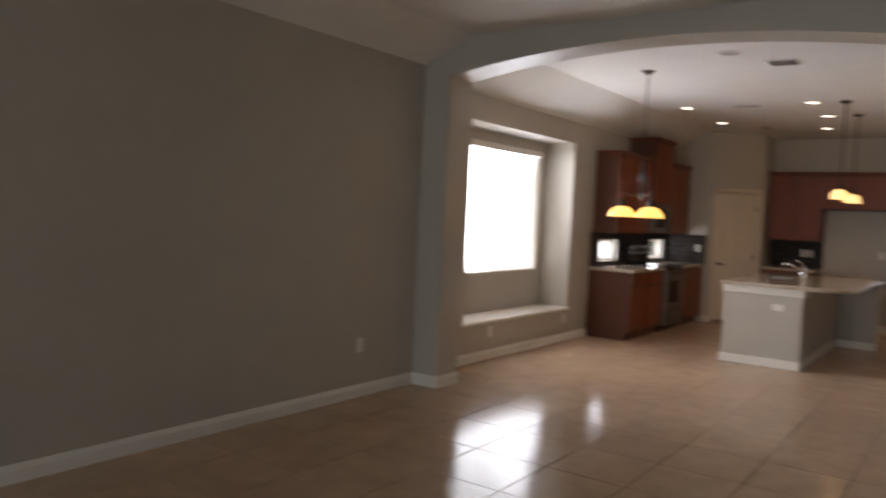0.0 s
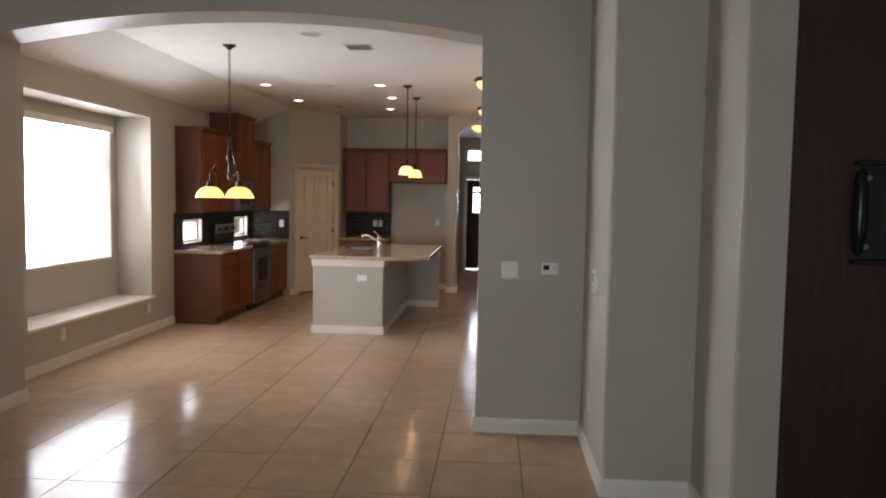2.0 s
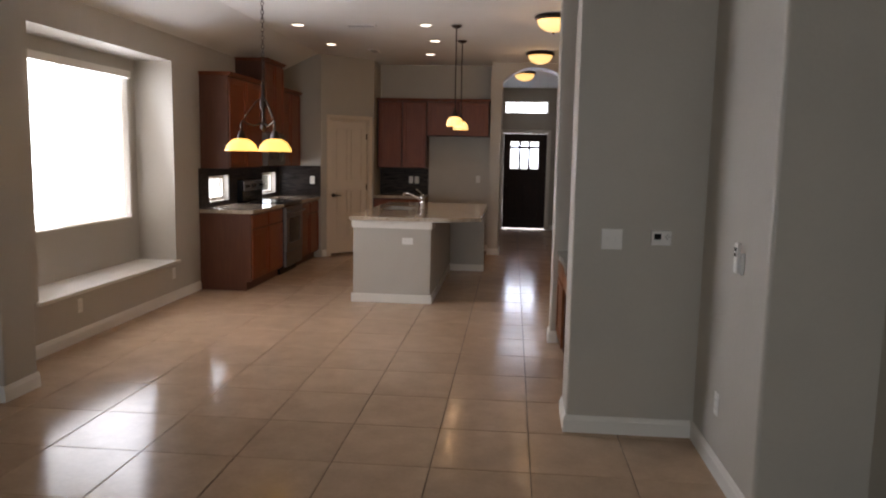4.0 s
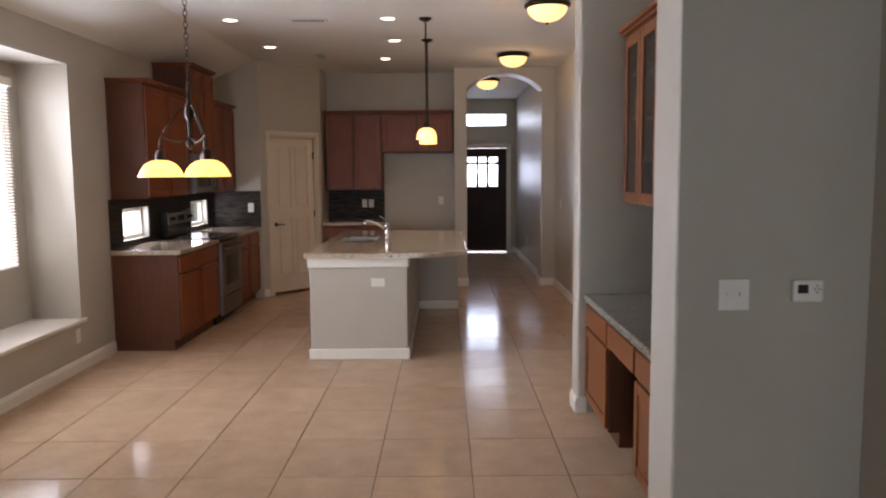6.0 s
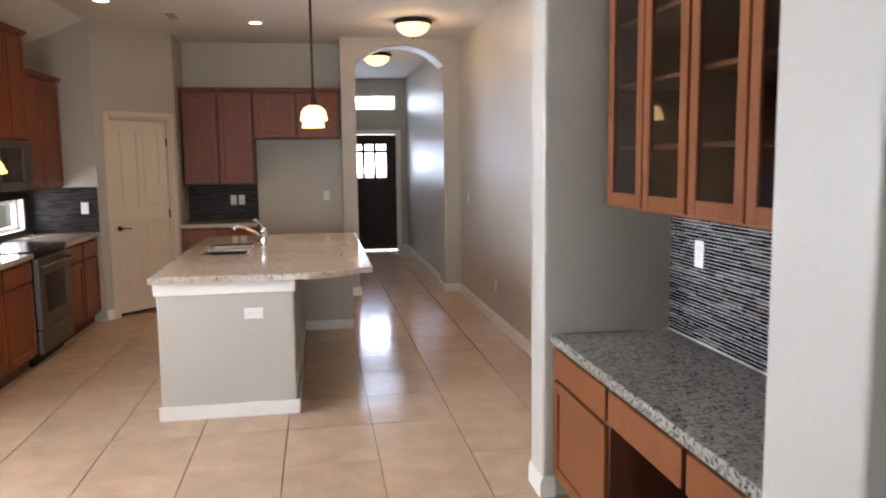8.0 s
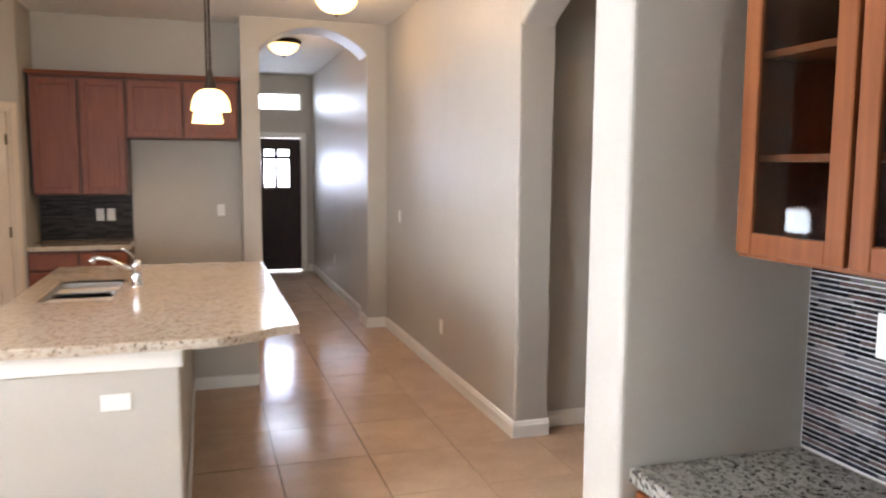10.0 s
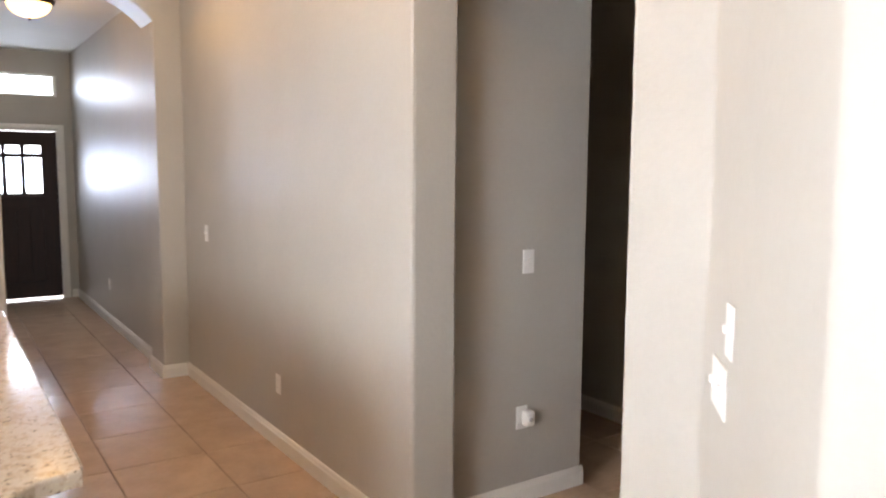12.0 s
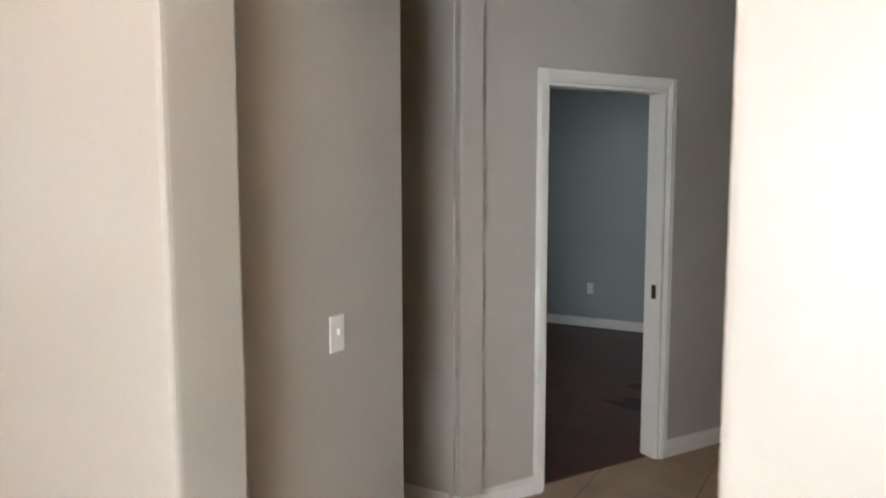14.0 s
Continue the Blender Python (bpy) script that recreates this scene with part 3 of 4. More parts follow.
bm = bmesh.new()
box(bm, -0.01, 0.125, -0.05, -0.001, 0, CEIL, bevel=0.012, seg=2)
bmesh.ops.transform(bm, matrix=DD, verts=bm.verts)
structure("pilaster", bm, M_WALL, "slim greige corner pilaster in the side hall", "wall")
bm = bmesh.new()
box(bm, -0.024, 0.139, -0.066, -0.001, 0, 0.102, bevel=0.004)
bmesh.ops.transform(bm, matrix=DD, verts=bm.verts)
structure("baseboard", bm, M_TRIM, "white painted moulded baseboard", "baseboard")

# ---- windows ----


def window(name, x, y0, y1, z0, z1, bars, label):
    top = tagged(new(name), label, "window", kind="structure")
    bm = bmesh.new()
    f = 0.04
    box(bm, x - 0.04, x, y0, y0 + f, z0, z1)
    box(bm, x - 0.04, x, y1 - f, y1, z0, z1)
    box(bm, x - 0.04, x, y0 + f, y1 - f, z0, z0 + f)
    box(bm, x - 0.04, x, y0 + f, y1 - f, z1 - f, z1)
    part("window_frame", bm, M_TRIM, top)
    edges = [y0 + f] + list(bars) + [y1 - f]
    for b in bars:
        block("mullion", M_TRIM, x - 0.04, x, b - 0.02, b + 0.02, z0 + f, z1 - f, parent=top)
    for a, b in zip(edges, edges[1:]):
        pane = block("pane", M_GLASS, x - 0.023, x - 0.018, a + 0.004, b - 0.004, z0 + f, z1 - f, parent=top)
        pane.visible_shadow = False
    return top


window("window_1", XB - 0.04, -2.45, -0.40, 0.88, 2.34, (-1.425,), "wide bright window at the back of a deep window seat")
window("window_2", XL - 0.06, SW[0][0], SW[0][1], 0.97, 1.27, (), "small bright window above the kitchen worktop")
window("window_3", XL - 0.06, SW[1][0], SW[1][1], 0.97, 1.27, (), "small bright window above the kitchen worktop")
shade = thing("window_shade", "white slatted window blind lowered over the bright window", "blind")
block("headrail", M_TRIM, XB + 0.002, XB + 0.05, -2.45, -0.40, 2.265, 2.335, parent=shade, bevel=0.006)
CORDS = (-0.87, -1.50, -2.10)


def slat_mesh(gaps):
    bm = bmesh.new()
    y = -2.43
    for c in sorted(gaps) + [None]:
        end = -0.43 if c is None else c - 0.014
        box(bm, -0.0123, 0.0123, y, end, -0.0008, 0.0008)
        y = None if c is None else c + 0.014
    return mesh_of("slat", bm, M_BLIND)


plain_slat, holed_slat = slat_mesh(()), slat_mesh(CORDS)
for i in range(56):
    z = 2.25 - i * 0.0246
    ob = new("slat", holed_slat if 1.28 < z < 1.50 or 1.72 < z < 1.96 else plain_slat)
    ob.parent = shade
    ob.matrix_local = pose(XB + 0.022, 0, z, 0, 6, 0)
for c in CORDS:
    bm = bmesh.new()
    tube(bm, [(XB + 0.0355, c, 0.88), (XB + 0.0355, c, 2.27)], 0.001, 5)
    part("ladder_cord", bm, M_WHITE, shade)
block("bottom_rail", M_TRIM, XB + 0.008, XB + 0.034, -2.43, -0.43, 0.868, 0.882, parent=shade, bevel=0.003)

# ---- doors ----


def panel_door(name, m, w, h, material, panels, label, category="door", t=0.04):
    """A moulded door: a slab with raised panels in sunk fields; front is y = 0."""
    top = thing(name, label, category, at=m)
    bm = bmesh.new()
    xs = sorted({0, w} | {v for p in panels for v in p[:2]})
    zs = sorted({0.008, h} | {v for p in panels for v in p[2:]})
    for a, b in zip(xs, xs[1:]):
        for c, d in zip(zs, zs[1:]):
            hole = any(p[0] <= a and b <= p[1] and p[2] <= c and d <= p[3] for p in panels)
            box(bm, a, b, 0.012 if hole else 0, t, c, d)
    bmesh.ops.remove_doubles(bm, verts=bm.verts, dist=0.0005)
    part("slab", bm, material, top)
    for a, b, c, d in panels:
        bm = bmesh.new()
        box(bm, a + 0.022, b - 0.022, 0.002, 0.014, c + 0.022, d - 0.022, bevel=0.008, seg=2)
        part("raised_panel", bm, material, top)
    return top


pan = panel_door("door_1", pm @ Matrix.Translation((0.162, 0.03, 0.024)), 0.676, 2.023, M_DOOR,
                 ((0.10, 0.31, 1.12, 1.92), (0.366, 0.576, 1.12, 1.92), (0.10, 0.31, 0.22, 0.98), (0.366, 0.576, 0.22, 0.98)),
                 "cream painted four-panel pantry door, closed, in the diagonal kitchen wall")
bm = bmesh.new()
cyl(bm, 0, 0, 0, 0.012, 0.027, m=Matrix.Translation((0.06, 0.0, 0.90)) @ Matrix.Rotation(math.pi / 2, 4, 'X'))
tube(bm, [(0.06, -0.01, 0.90), (0.06, -0.045, 0.90), (0.10, -0.05, 0.902), (0.165, -0.048, 0.895)], 0.008)
part("lever_handle", bm, M_BRONZE, pan, "dark bronze lever handle", smooth=True)
for z in (0.25, 1.02, 1.80):
    bm = bmesh.new()
    box(bm, 0.668, 0.690, -0.008, 0.004, z - 0.045, z + 0.045, bevel=0.003)
    cyl(bm, 0.679, -0.010, z - 0.045, z + 0.045, 0.007, n=10)
    part("hinge", bm, M_BRASS, pan, "bronze butt hinge")

GX0, GX1, GZ0, GZ1 = 0.14, 0.74, 1.30, 1.88
fd = thing("door_2", "espresso craftsman front door with six bright glass panes", "door", at=Matrix.Translation((DX0 + 0.02, FY + 0.05, 0.0)))
W = DX1 - DX0 - 0.04
bm = bmesh.new()
box(bm, 0, GX0, 0, 0.045, 0.022, 2.045)
box(bm, GX1, W, 0, 0.045, 0.022, 2.045)
box(bm, GX0, GX1, 0, 0.045, GZ1, 2.045)
box(bm, GX0, GX1, 0, 0.045, 1.12, GZ0)
box(bm, GX0, GX1, 0, 0.045, 0.022, 0.22)
box(bm, GX0, GX1, 0.012, 0.035, 0.22, 1.12)
part("slab", bm, M_DARKWOOD, fd)
for i in range(4):
    block("plank", M_DARKWOOD, GX0 + i * 0.15 + 0.004, GX0 + (i + 1) * 0.15 - 0.004, 0.006, 0.02, 0.22, 1.12, parent=fd, bevel=0.003)
for x in (GX0 + 0.2, GX0 + 0.4):
    block("muntin", M_DARKWOOD, x - 0.026, x + 0.026, 0, 0.045, GZ0, GZ1, parent=fd)
block("muntin", M_DARKWOOD, GX0, GX1, 0.002, 0.043, 1.73, 1.784, parent=fd)
block("dentil_shelf", M_DARKWOOD, GX0 - 0.04, GX1 + 0.04, -0.03, 0.0, 1.24, 1.275, parent=fd, bevel=0.004)
for i in range(3):
    for z0, z1 in ((GZ0, 1.73), (1.784, GZ1)):
        pane = block("pane", M_GLASS, GX0 + i * 0.2 + 0.027, GX0 + (i + 1) * 0.2 - 0.027, 0.02, 0.025, z0, z1, parent=fd)
        pane.visible_shadow = False
bm = bmesh.new()
lathe(bm, [(0.0, -0.06), (0.022, -0.058), (0.028, -0.04), (0.02, -0.025), (0.01, -0.02), (0.01, -0.008), (0.026, -0.006), (0.026, 0.0)], 16, Matrix.Translation((0.06, 0, 0.95)) @ Matrix.Rotation(-math.pi / 2, 4, 'X'))
part("door_knob", bm, M_BRONZE, fd, smooth=True)
for z in (0.25, 1.0, 1.8):
    block("hinge", M_BRASS, W - 0.008, W + 0.012, -0.01, 0.004, z - 0.05, z + 0.05, parent=fd, bevel=0.003)
tr = tagged(new("window_4"), "narrow bright transom window above the front door", "window", kind="structure")
bm = bmesh.new()
for b in ((DX0, DX0 + 0.03, 2.47, 2.73), (DX1 - 0.03, DX1, 2.47, 2.73), (DX0 + 0.03, DX1 - 0.03, 2.47, 2.495), (DX0 + 0.03, DX1 - 0.03, 2.705, 2.73)):
    box(bm, b[0], b[1], FY + 0.06, FY + 0.10, b[2], b[3])
part("window_frame", bm, M_TRIM, tr)
pane = block("pane", M_GLASS, DX0 + 0.03, DX1 - 0.03, FY + 0.078, FY + 0.083, 2.495, 2.705, parent=tr)
pane.visible_shadow = False

# ---- cabinets ----


def shaker(parent, x0, x1, z0, z1, material, rail=0.055, y=0.0, glazed=False):
    """A framed cabinet door standing proud of the front y = 0."""
    bm = bmesh.new()
    g = 0.003
    x0, x1, z0, z1 = x0 + g, x1 - g, z0 + g, z1 - g
    box(bm, x0, x0 + rail, y - 0.019, y, z0, z1, bevel=0.003)
    box(bm, x1 - rail, x1, y - 0.019, y, z0, z1, bevel=0.003)
    box(bm, x0 + rail, x1 - rail, y - 0.018, y, z0, z0 + rail, bevel=0.003)
    box(bm, x0 + rail, x1 - rail, y - 0.018, y, z1 - rail, z1, bevel=0.003)
    d = part("door", bm, material, parent)
    if glazed:
        p = block("pane", M_GLASS_CAB, x0 + rail - 0.004, x1 - rail + 0.004, y - 0.010, y - 0.006, z0 + rail - 0.004, z1 - rail + 0.004, parent=d)
        p.visible_shadow = False
    else:
        block("door_panel", material, x0 + rail - 0.004, x1 - rail + 0.004, y - 0.009, y - 0.001, z0 + rail - 0.004, z1 - rail + 0.004, parent=d)
    return d


def drawer_front(parent, x0, x1, z0, z1, material, y=0.0):
    return block("drawer_front", material, x0 + 0.003, x1 - 0.003, y - 0.019, y, z0 + 0.003, z1 - 0.003, parent=parent, bevel=0.005, seg=2)


def base_cabinet(m, w, d, h, cols, label, material, side, drawer=0.15, group=""):
    """Base cabinet: front on y = 0, depth behind it."""
    c = thing("base_cabinet", label, "cabinet", group, at=m)
    bm = bmesh.new()
    box(bm, 0.0, w, 0.001, d, 0.10, h)
    box(bm, 0.0, w, 0.06, d, 0.0, 0.10)
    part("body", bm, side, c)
    step = w / cols
    for i in range(cols):
        a, b = i * step + 0.012, (i + 1) * step - 0.012
        drawer_front(c, a, b, h - drawer - 0.02, h - 0.02, material)
        shaker(c, a, b, 0.12, h - drawer - 0.035, material)
    return c


def wall_cabinet(m, w, d, z0, z1, cols, label, material, side, crown=True, group=""):
    c = thing("wall_cabinet", label, "cabinet", group, at=m)
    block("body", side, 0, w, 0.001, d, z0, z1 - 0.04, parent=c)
    step = w / cols
    for i in range(cols):
        shaker(c, i * step + 0.01, (i + 1) * step - 0.01, z0 + 0.012, z1 - 0.06, material)
    if crown:
        bm = bmesh.new()
        box(bm, -0.012, w + 0.012, -0.030, d, z1 - 0.04, z1 - 0.022, bevel=0.004)
        box(bm, -0.026, w + 0.026, -0.046, d, z1 - 0.022, z1, bevel=0.006, seg=2)
        part("crown_moulding", bm, material, c)
    return c


EAST = Matrix.Rotation(math.pi / 2, 4, 'Z')     # fronts look towards +x
WEST = Matrix.Rotation(-math.pi / 2, 4, 'Z')    # fronts look towards -x
XC = -1.235
base_cabinet(Matrix.Translation((XC, 0.36, 0)) @ EAST, 1.13, 0.592, 0.87, 2, "cherry-stained base cabinet with brown side panel beside the stove", M_CHERRY, M_CHERRY_SIDE, group="kitchen base cabinets")
base_cabinet(Matrix.Translation((XC, 2.27, 0)) @ EAST, 0.995, 0.592, 0.87, 2, "cherry-stained base cabinet between stove and pantry wall", M_CHERRY, M_CHERRY_SIDE, group="kitchen base cabinets")
base_cabinet(Matrix.Translation((-0.527, 3.99, 0)), 0.81, 0.605, 0.87, 2, "cherry-stained base cabinet beside the refrigerator recess", M_CHERRY, M_CHERRY_SIDE, group="kitchen base cabinets")
wall_cabinet(Matrix.Translation((-1.5, 0.42, 0)) @ EAST, 1.09, 0.327, 1.365, 2.43, 2, "cherry-stained wall cabinet with crown moulding near the window", M_CHERRY, M_CHERRY_SIDE, group="kitchen wall cabinets")
wall_cabinet(Matrix.Translation((-1.45, 1.53, 0)) @ EAST, 0.74, 0.377, 1.80, 2.72, 2, "tall cherry-stained wall cabinet above the microwave", M_CHERRY, M_CHERRY_SIDE, group="kitchen wall cabinets")
wall_cabinet(Matrix.Translation((-1.5, 2.30, 0)) @ EAST, 0.93, 0.327, 1.365, 2.43, 2, "cherry-stained wall cabinet beside the pantry wall", M_CHERRY, M_CHERRY_SIDE, group="kitchen wall cabinets")
wall_cabinet(Matrix.Translation((-0.50, 4.22, 0)), 0.78, 0.377, 1.345, 2.44, 2, "cherry-stained two-door wall cabinet above the small worktop", M_CHERRY, M_CHERRY_SIDE, group="kitchen wall cabinets")
wall_cabinet(Matrix.Translation((0.283, 4.22, 0)), 0.98, 0.377, 1.86, 2.44, 2, "short cherry-stained wall cabinet above the refrigerator recess", M_CHERRY, M_CHERRY_SIDE, group="kitchen wall cabinets")


def worktop(name, pts, z0, z1, material, label):
    bm = bmesh.new()
    prism(bm, pts, z0, z1)
    rim = [e for e in bm.edges if abs(e.verts[0].co.z - z1) < 1e-5 and abs(e.verts[1].co.z - z1) < 1e-5]
    bmesh.ops.bevel(bm, geom=rim, offset=0.008, segments=3, affect='EDGES', profile=0.5)
    return tagged(part(name, bm, material), label, "countertop")


worktop("countertop", [(XL + 0.014, 0.33), (-1.20, 0.33), (-1.20, 1.49), (XL + 0.014, 1.49)], 0.872, 0.912, M_GRANITE, "polished cream granite worktop beside the stove")
worktop("countertop", [(XL + 0.014, 2.27), (-1.20, 2.27), (-1.20, 3.255), (XL + 0.014, 3.255)], 0.872, 0.912, M_GRANITE, "polished cream granite worktop below a small window")
worktop("countertop", [(-0.528, 3.96), (0.30, 3.96), (0.30, 4.586), (-0.528, 4.586)], 0.872, 0.912, M_GRANITE, "small polished cream granite worktop below wall cabinets")

# stove and microwave
sv = thing("stove", "freestanding stainless steel electric stove with black glass top", "stove", at=Matrix.Translation((-1.22, 1.50, 0)) @ EAST)
block("body", M_BLACK, 0.004, 0.756, 0.0, 0.60, 0.09, 0.895, parent=sv)
block("toe_base", M_BLACK, 0.02, 0.74, 0.05, 0.58, 0.0, 0.088, parent=sv)
block("cooktop", M_BLACK, 0.0, 0.76, -0.025, 0.60, 0.897, 0.922, parent=sv, label="black glass cooktop", bevel=0.006, seg=2)
bm = bmesh.new()
box(bm, 0.01, 0.75, -0.04, -0.001, 0.30, 0.40, bevel=0.004)
box(bm, 0.01, 0.14, -0.04, -0.001, 0.40, 0.72, bevel=0.002)
box(bm, 0.62, 0.75, -0.04, -0.001, 0.40, 0.72, bevel=0.002)
box(bm, 0.01, 0.75, -0.04, -0.001, 0.72, 0.86, bevel=0.004)
od = part("oven_door", bm, M_STEEL, sv, "brushed steel oven door")
block("oven_window", M_BLACK, 0.14, 0.62, -0.036, -0.002, 0.40, 0.72, parent=od)
bm = bmesh.new()
tube(bm, [(0.06, -0.04, 0.80), (0.06, -0.085, 0.80), (0.08, -0.09, 0.80), (0.68, -0.09, 0.80), (0.70, -0.085, 0.80), (0.70, -0.04, 0.80)], 0.011)
part("handle", bm, M_STEEL, od, "steel bar handle", smooth=True)
block("storage_drawer", M_STEEL, 0.01, 0.75, -0.035, -0.001, 0.10, 0.29, parent=sv, bevel=0.004, label="brushed steel storage drawer")
bm = bmesh.new()
box(bm, 0.0, 0.76, 0.52, 0.60, 0.923, 1.20, bevel=0.008)
part("backguard", bm, M_BLACK, sv)
# Paler sink steel puts the panel's bright reflection into its colour.
block("control_panel", M_SINK, 0.03, 0.73, 0.508, 0.52, 1.06, 1.18, parent=sv, bevel=0.004, label="steel control panel")
block("display", M_BLACK, 0.28, 0.48, 0.502, 0.508, 1.09, 1.15, parent=sv)
for x in (0.08, 0.16, 0.60, 0.68):
    bm = bmesh.new()
    cyl(bm, 0, 0, 0, 0.025, 0.02, 0.016, 14, Matrix.Translation((x, 0.508, 1.12)) @ Matrix.Rotation(math.pi / 2, 4, 'X'))
    part("knob", bm, M_BLACK, sv)
for x, y, r in ((0.2, 0.13, 0.10), (0.56, 0.13, 0.08), (0.2, 0.40, 0.08), (0.56, 0.40, 0.10)):
    bm = bmesh.new()
    lathe(bm, [(r - 0.004, 0.9222), (r - 0.004, 0.9226), (r, 0.9226), (r, 0.9222)], 28, Matrix.Translation((x, y, 0)))
    part("burner_ring", bm, M_VENT, sv)
mw = thing("microwave", "stainless steel over-range microwave with dark window", "microwave", at=Matrix.Translation((-1.44, 1.535, 0)) @ EAST)
block("body", M_STEEL, 0.0, 0.73, 0.0, 0.386, 1.385, 1.798, parent=mw)
block("door", M_STEEL, 0.005, 0.54, -0.022, -0.001, 1.40, 1.785, parent=mw, bevel=0.004)
block("door_window", M_BLACK, 0.06, 0.46, -0.026, -0.022, 1.46, 1.73, parent=mw)
block("control_panel", M_BLACK, 0.545, 0.725, -0.020, -0.001, 1.40, 1.785, parent=mw)
bm = bmesh.new()
tube(bm, [(0.505, -0.022, 1.45), (0.505, -0.055, 1.46), (0.505, -0.055, 1.73), (0.505, -0.022, 1.74)], 0.009)
part("handle", bm, M_STEEL, mw, smooth=True)

# backsplashes of linear glass mosaic
bm = bmesh.new()
box(bm, XL + 0.001, XL + 0.012, 0.36, SW[0][0], 0.913, 1.365)
box(bm, XL + 0.001, XL + 0.012, SW[0][1], SW[1][0], 0.913, 1.365)
box(bm, XL + 0.001, XL + 0.012, SW[1][1], 3.258, 0.913, 1.365)
for y0, y1 in ((SW[0][0], SW[0][1]), (SW[1][0], SW[1][1])):
    box(bm, XL + 0.001, XL + 0.012, y0, y1, 0.913, 0.97)
    box(bm, XL + 0.001, XL + 0.012, y0, y1, 1.27, 1.365)
box(bm, XL + 0.014, -1.19, 3.258, 3.269, 0.913, 1.365)
structure("backsplash_west", bm, M_MOSAIC, "dark grey linear glass mosaic backsplash", "backsplash")
bm = bmesh.new()
box(bm, -0.528, 0.281, 4.588, 4.599, 0.913, 1.344)
structure("backsplash_north", bm, M_MOSAIC, "dark grey linear glass mosaic backsplash", "backsplash")

# ---- island ----
isl = thing("kitchen_island", "half-height greige island wall with white trim", "island")
bm = bmesh.new()
prism(bm, [(0, 0), (0.828, 0), (0.828, 2.38), (1.30, 2.38), (1.30, 2.48), (0, 2.48)], 0, 0.869)
up = [e for e in bm.edges if abs(e.verts[0].co.z - e.verts[1].co.z) > 0.5]
bmesh.ops.bevel(bm, geom=up, offset=0.012, segments=3, affect='EDGES', profile=0.5)
part("half_wall", bm, M_WALL, isl)
bm = bmesh.new()
box(bm, -0.012, 0.840, -0.014, -0.001, 0.79, 0.868, bevel=0.003)
box(bm, 0.829, 0.842, -0.014, 0.30, 0.79, 0.868, bevel=0.003)
part("apron_trim", bm, M_TRIM, isl, "white painted apron trim")
bm = bmesh.new()
box(bm, -0.016, 0.844, -0.016, -0.001, 0, 0.092, bevel=0.004)
box(bm, 0.829, 0.844, -0.001, 2.364, 0, 0.092, bevel=0.004)
box(bm, 0.844, 1.30, 2.364, 2.379, 0, 0.092, bevel=0.004)
part("island_baseboard", bm, M_TRIM, isl, "white painted baseboard")

SX0, SX1, SY0, SY1 = 0.10, 0.46, 1.02, 1.76
curve = [(0.93 + 0.11 * math.sin(a) + 0.30 * i / 6, -0.055 + 0.16 * (i / 6) ** 2) for i, a in ((k, 0) for k in range(7))]
bm = bmesh.new()
prism(bm, [(-0.035, -0.055), *curve, (1.331, 0.13), (1.338, 0.17), (1.338, SY0), (-0.035, SY0)], 0.871, 0.912)
prism(bm, [(-0.035, SY0), (SX0, SY0), (SX0, SY1), (-0.035, SY1)], 0.871, 0.912)
prism(bm, [(SX1, SY0), (1.338, SY0), (1.338, SY1), (SX1, SY1)], 0.871, 0.912)
prism(bm, [(-0.035, SY1), (1.338, SY1), (1.338, 2.50), (-0.035, 2.50)], 0.871, 0.912)
bmesh.ops.remove_doubles(bm, verts=bm.verts, dist=0.0005)
inner = [f for f in bm.faces if abs(f.normal.z) < 0.5 and all(abs(v.co.y - SY0) < 1e-4 for v in f.verts) or abs(f.normal.z) < 0.5 and all(abs(v.co.y - SY1) < 1e-4 for v in f.verts)]
bmesh.ops.delete(bm, geom=[f for f in inner if not (f.calc_center_median().x > SX0 and f.calc_center_median().x < SX1)], context='FACES_ONLY')
bmesh.ops.recalc_face_normals(bm, faces=bm.faces)
rim = [e for e in bm.edges if len(e.link_faces) == 2 and abs(e.verts[0].co.z - 0.912) < 1e-4 and abs(e.verts[1].co.z - 0.912) < 1e-4 and abs(e.link_faces[0].normal.z - e.link_faces[1].normal.z) > 0.5]
bmesh.ops.bevel(bm, geom=rim, offset=0.008, segments=3, affect='EDGES', profile=0.5)
tagged(part("countertop", bm, M_GRANITE), "polished cream granite island worktop with a curved overhang", "countertop")

sk = thing("sink", "undermount double-bowl stainless steel sink in the island", "sink")
mid = (SY0 + SY1) / 2
for y0, y1 in ((SY0 + 0.002, mid - 0.008), (mid + 0.008, SY1 - 0.002)):
    bm = bmesh.new()
    x0, x1, z0, z1 = SX0 + 0.002, SX1 - 0.002, 0.70, 0.900
    r = bmesh.ops.create_cube(bm, size=1)
    bmesh.ops.transform(bm, matrix=Matrix.Translation(((x0 + x1) / 2, (y0 + y1) / 2, (z0 + z1) / 2)) @ Matrix.Diagonal((x1 - x0, y1 - y0, z1 - z0, 1)), verts=r["verts"])
    bmesh.ops.delete(bm, geom=[f for f in bm.faces if f.normal.z > 0.5], context='FACES_ONLY')
    es = [e for e in bm.edges if not all(abs(v.co.z - z1) < 1e-4 for v in e.verts)]
    bmesh.ops.bevel(bm, geom=es, offset=0.035, segments=4, affect='EDGES', profile=0.5)
    part("bowl", bm, M_SINK, sk, smooth=True)
    bm = bmesh.new()
    cyl(bm, (x0 + x1) / 2, (y0 + y1) / 2, 0.701, 0.706, 0.04)
    part("drain", bm, M_CHROME, sk)
block("divider", M_SINK, SX0 + 0.002, SX1 - 0.002, mid - 0.008, mid + 0.008, 0.80, 0.898, parent=sk, bevel=0.005)

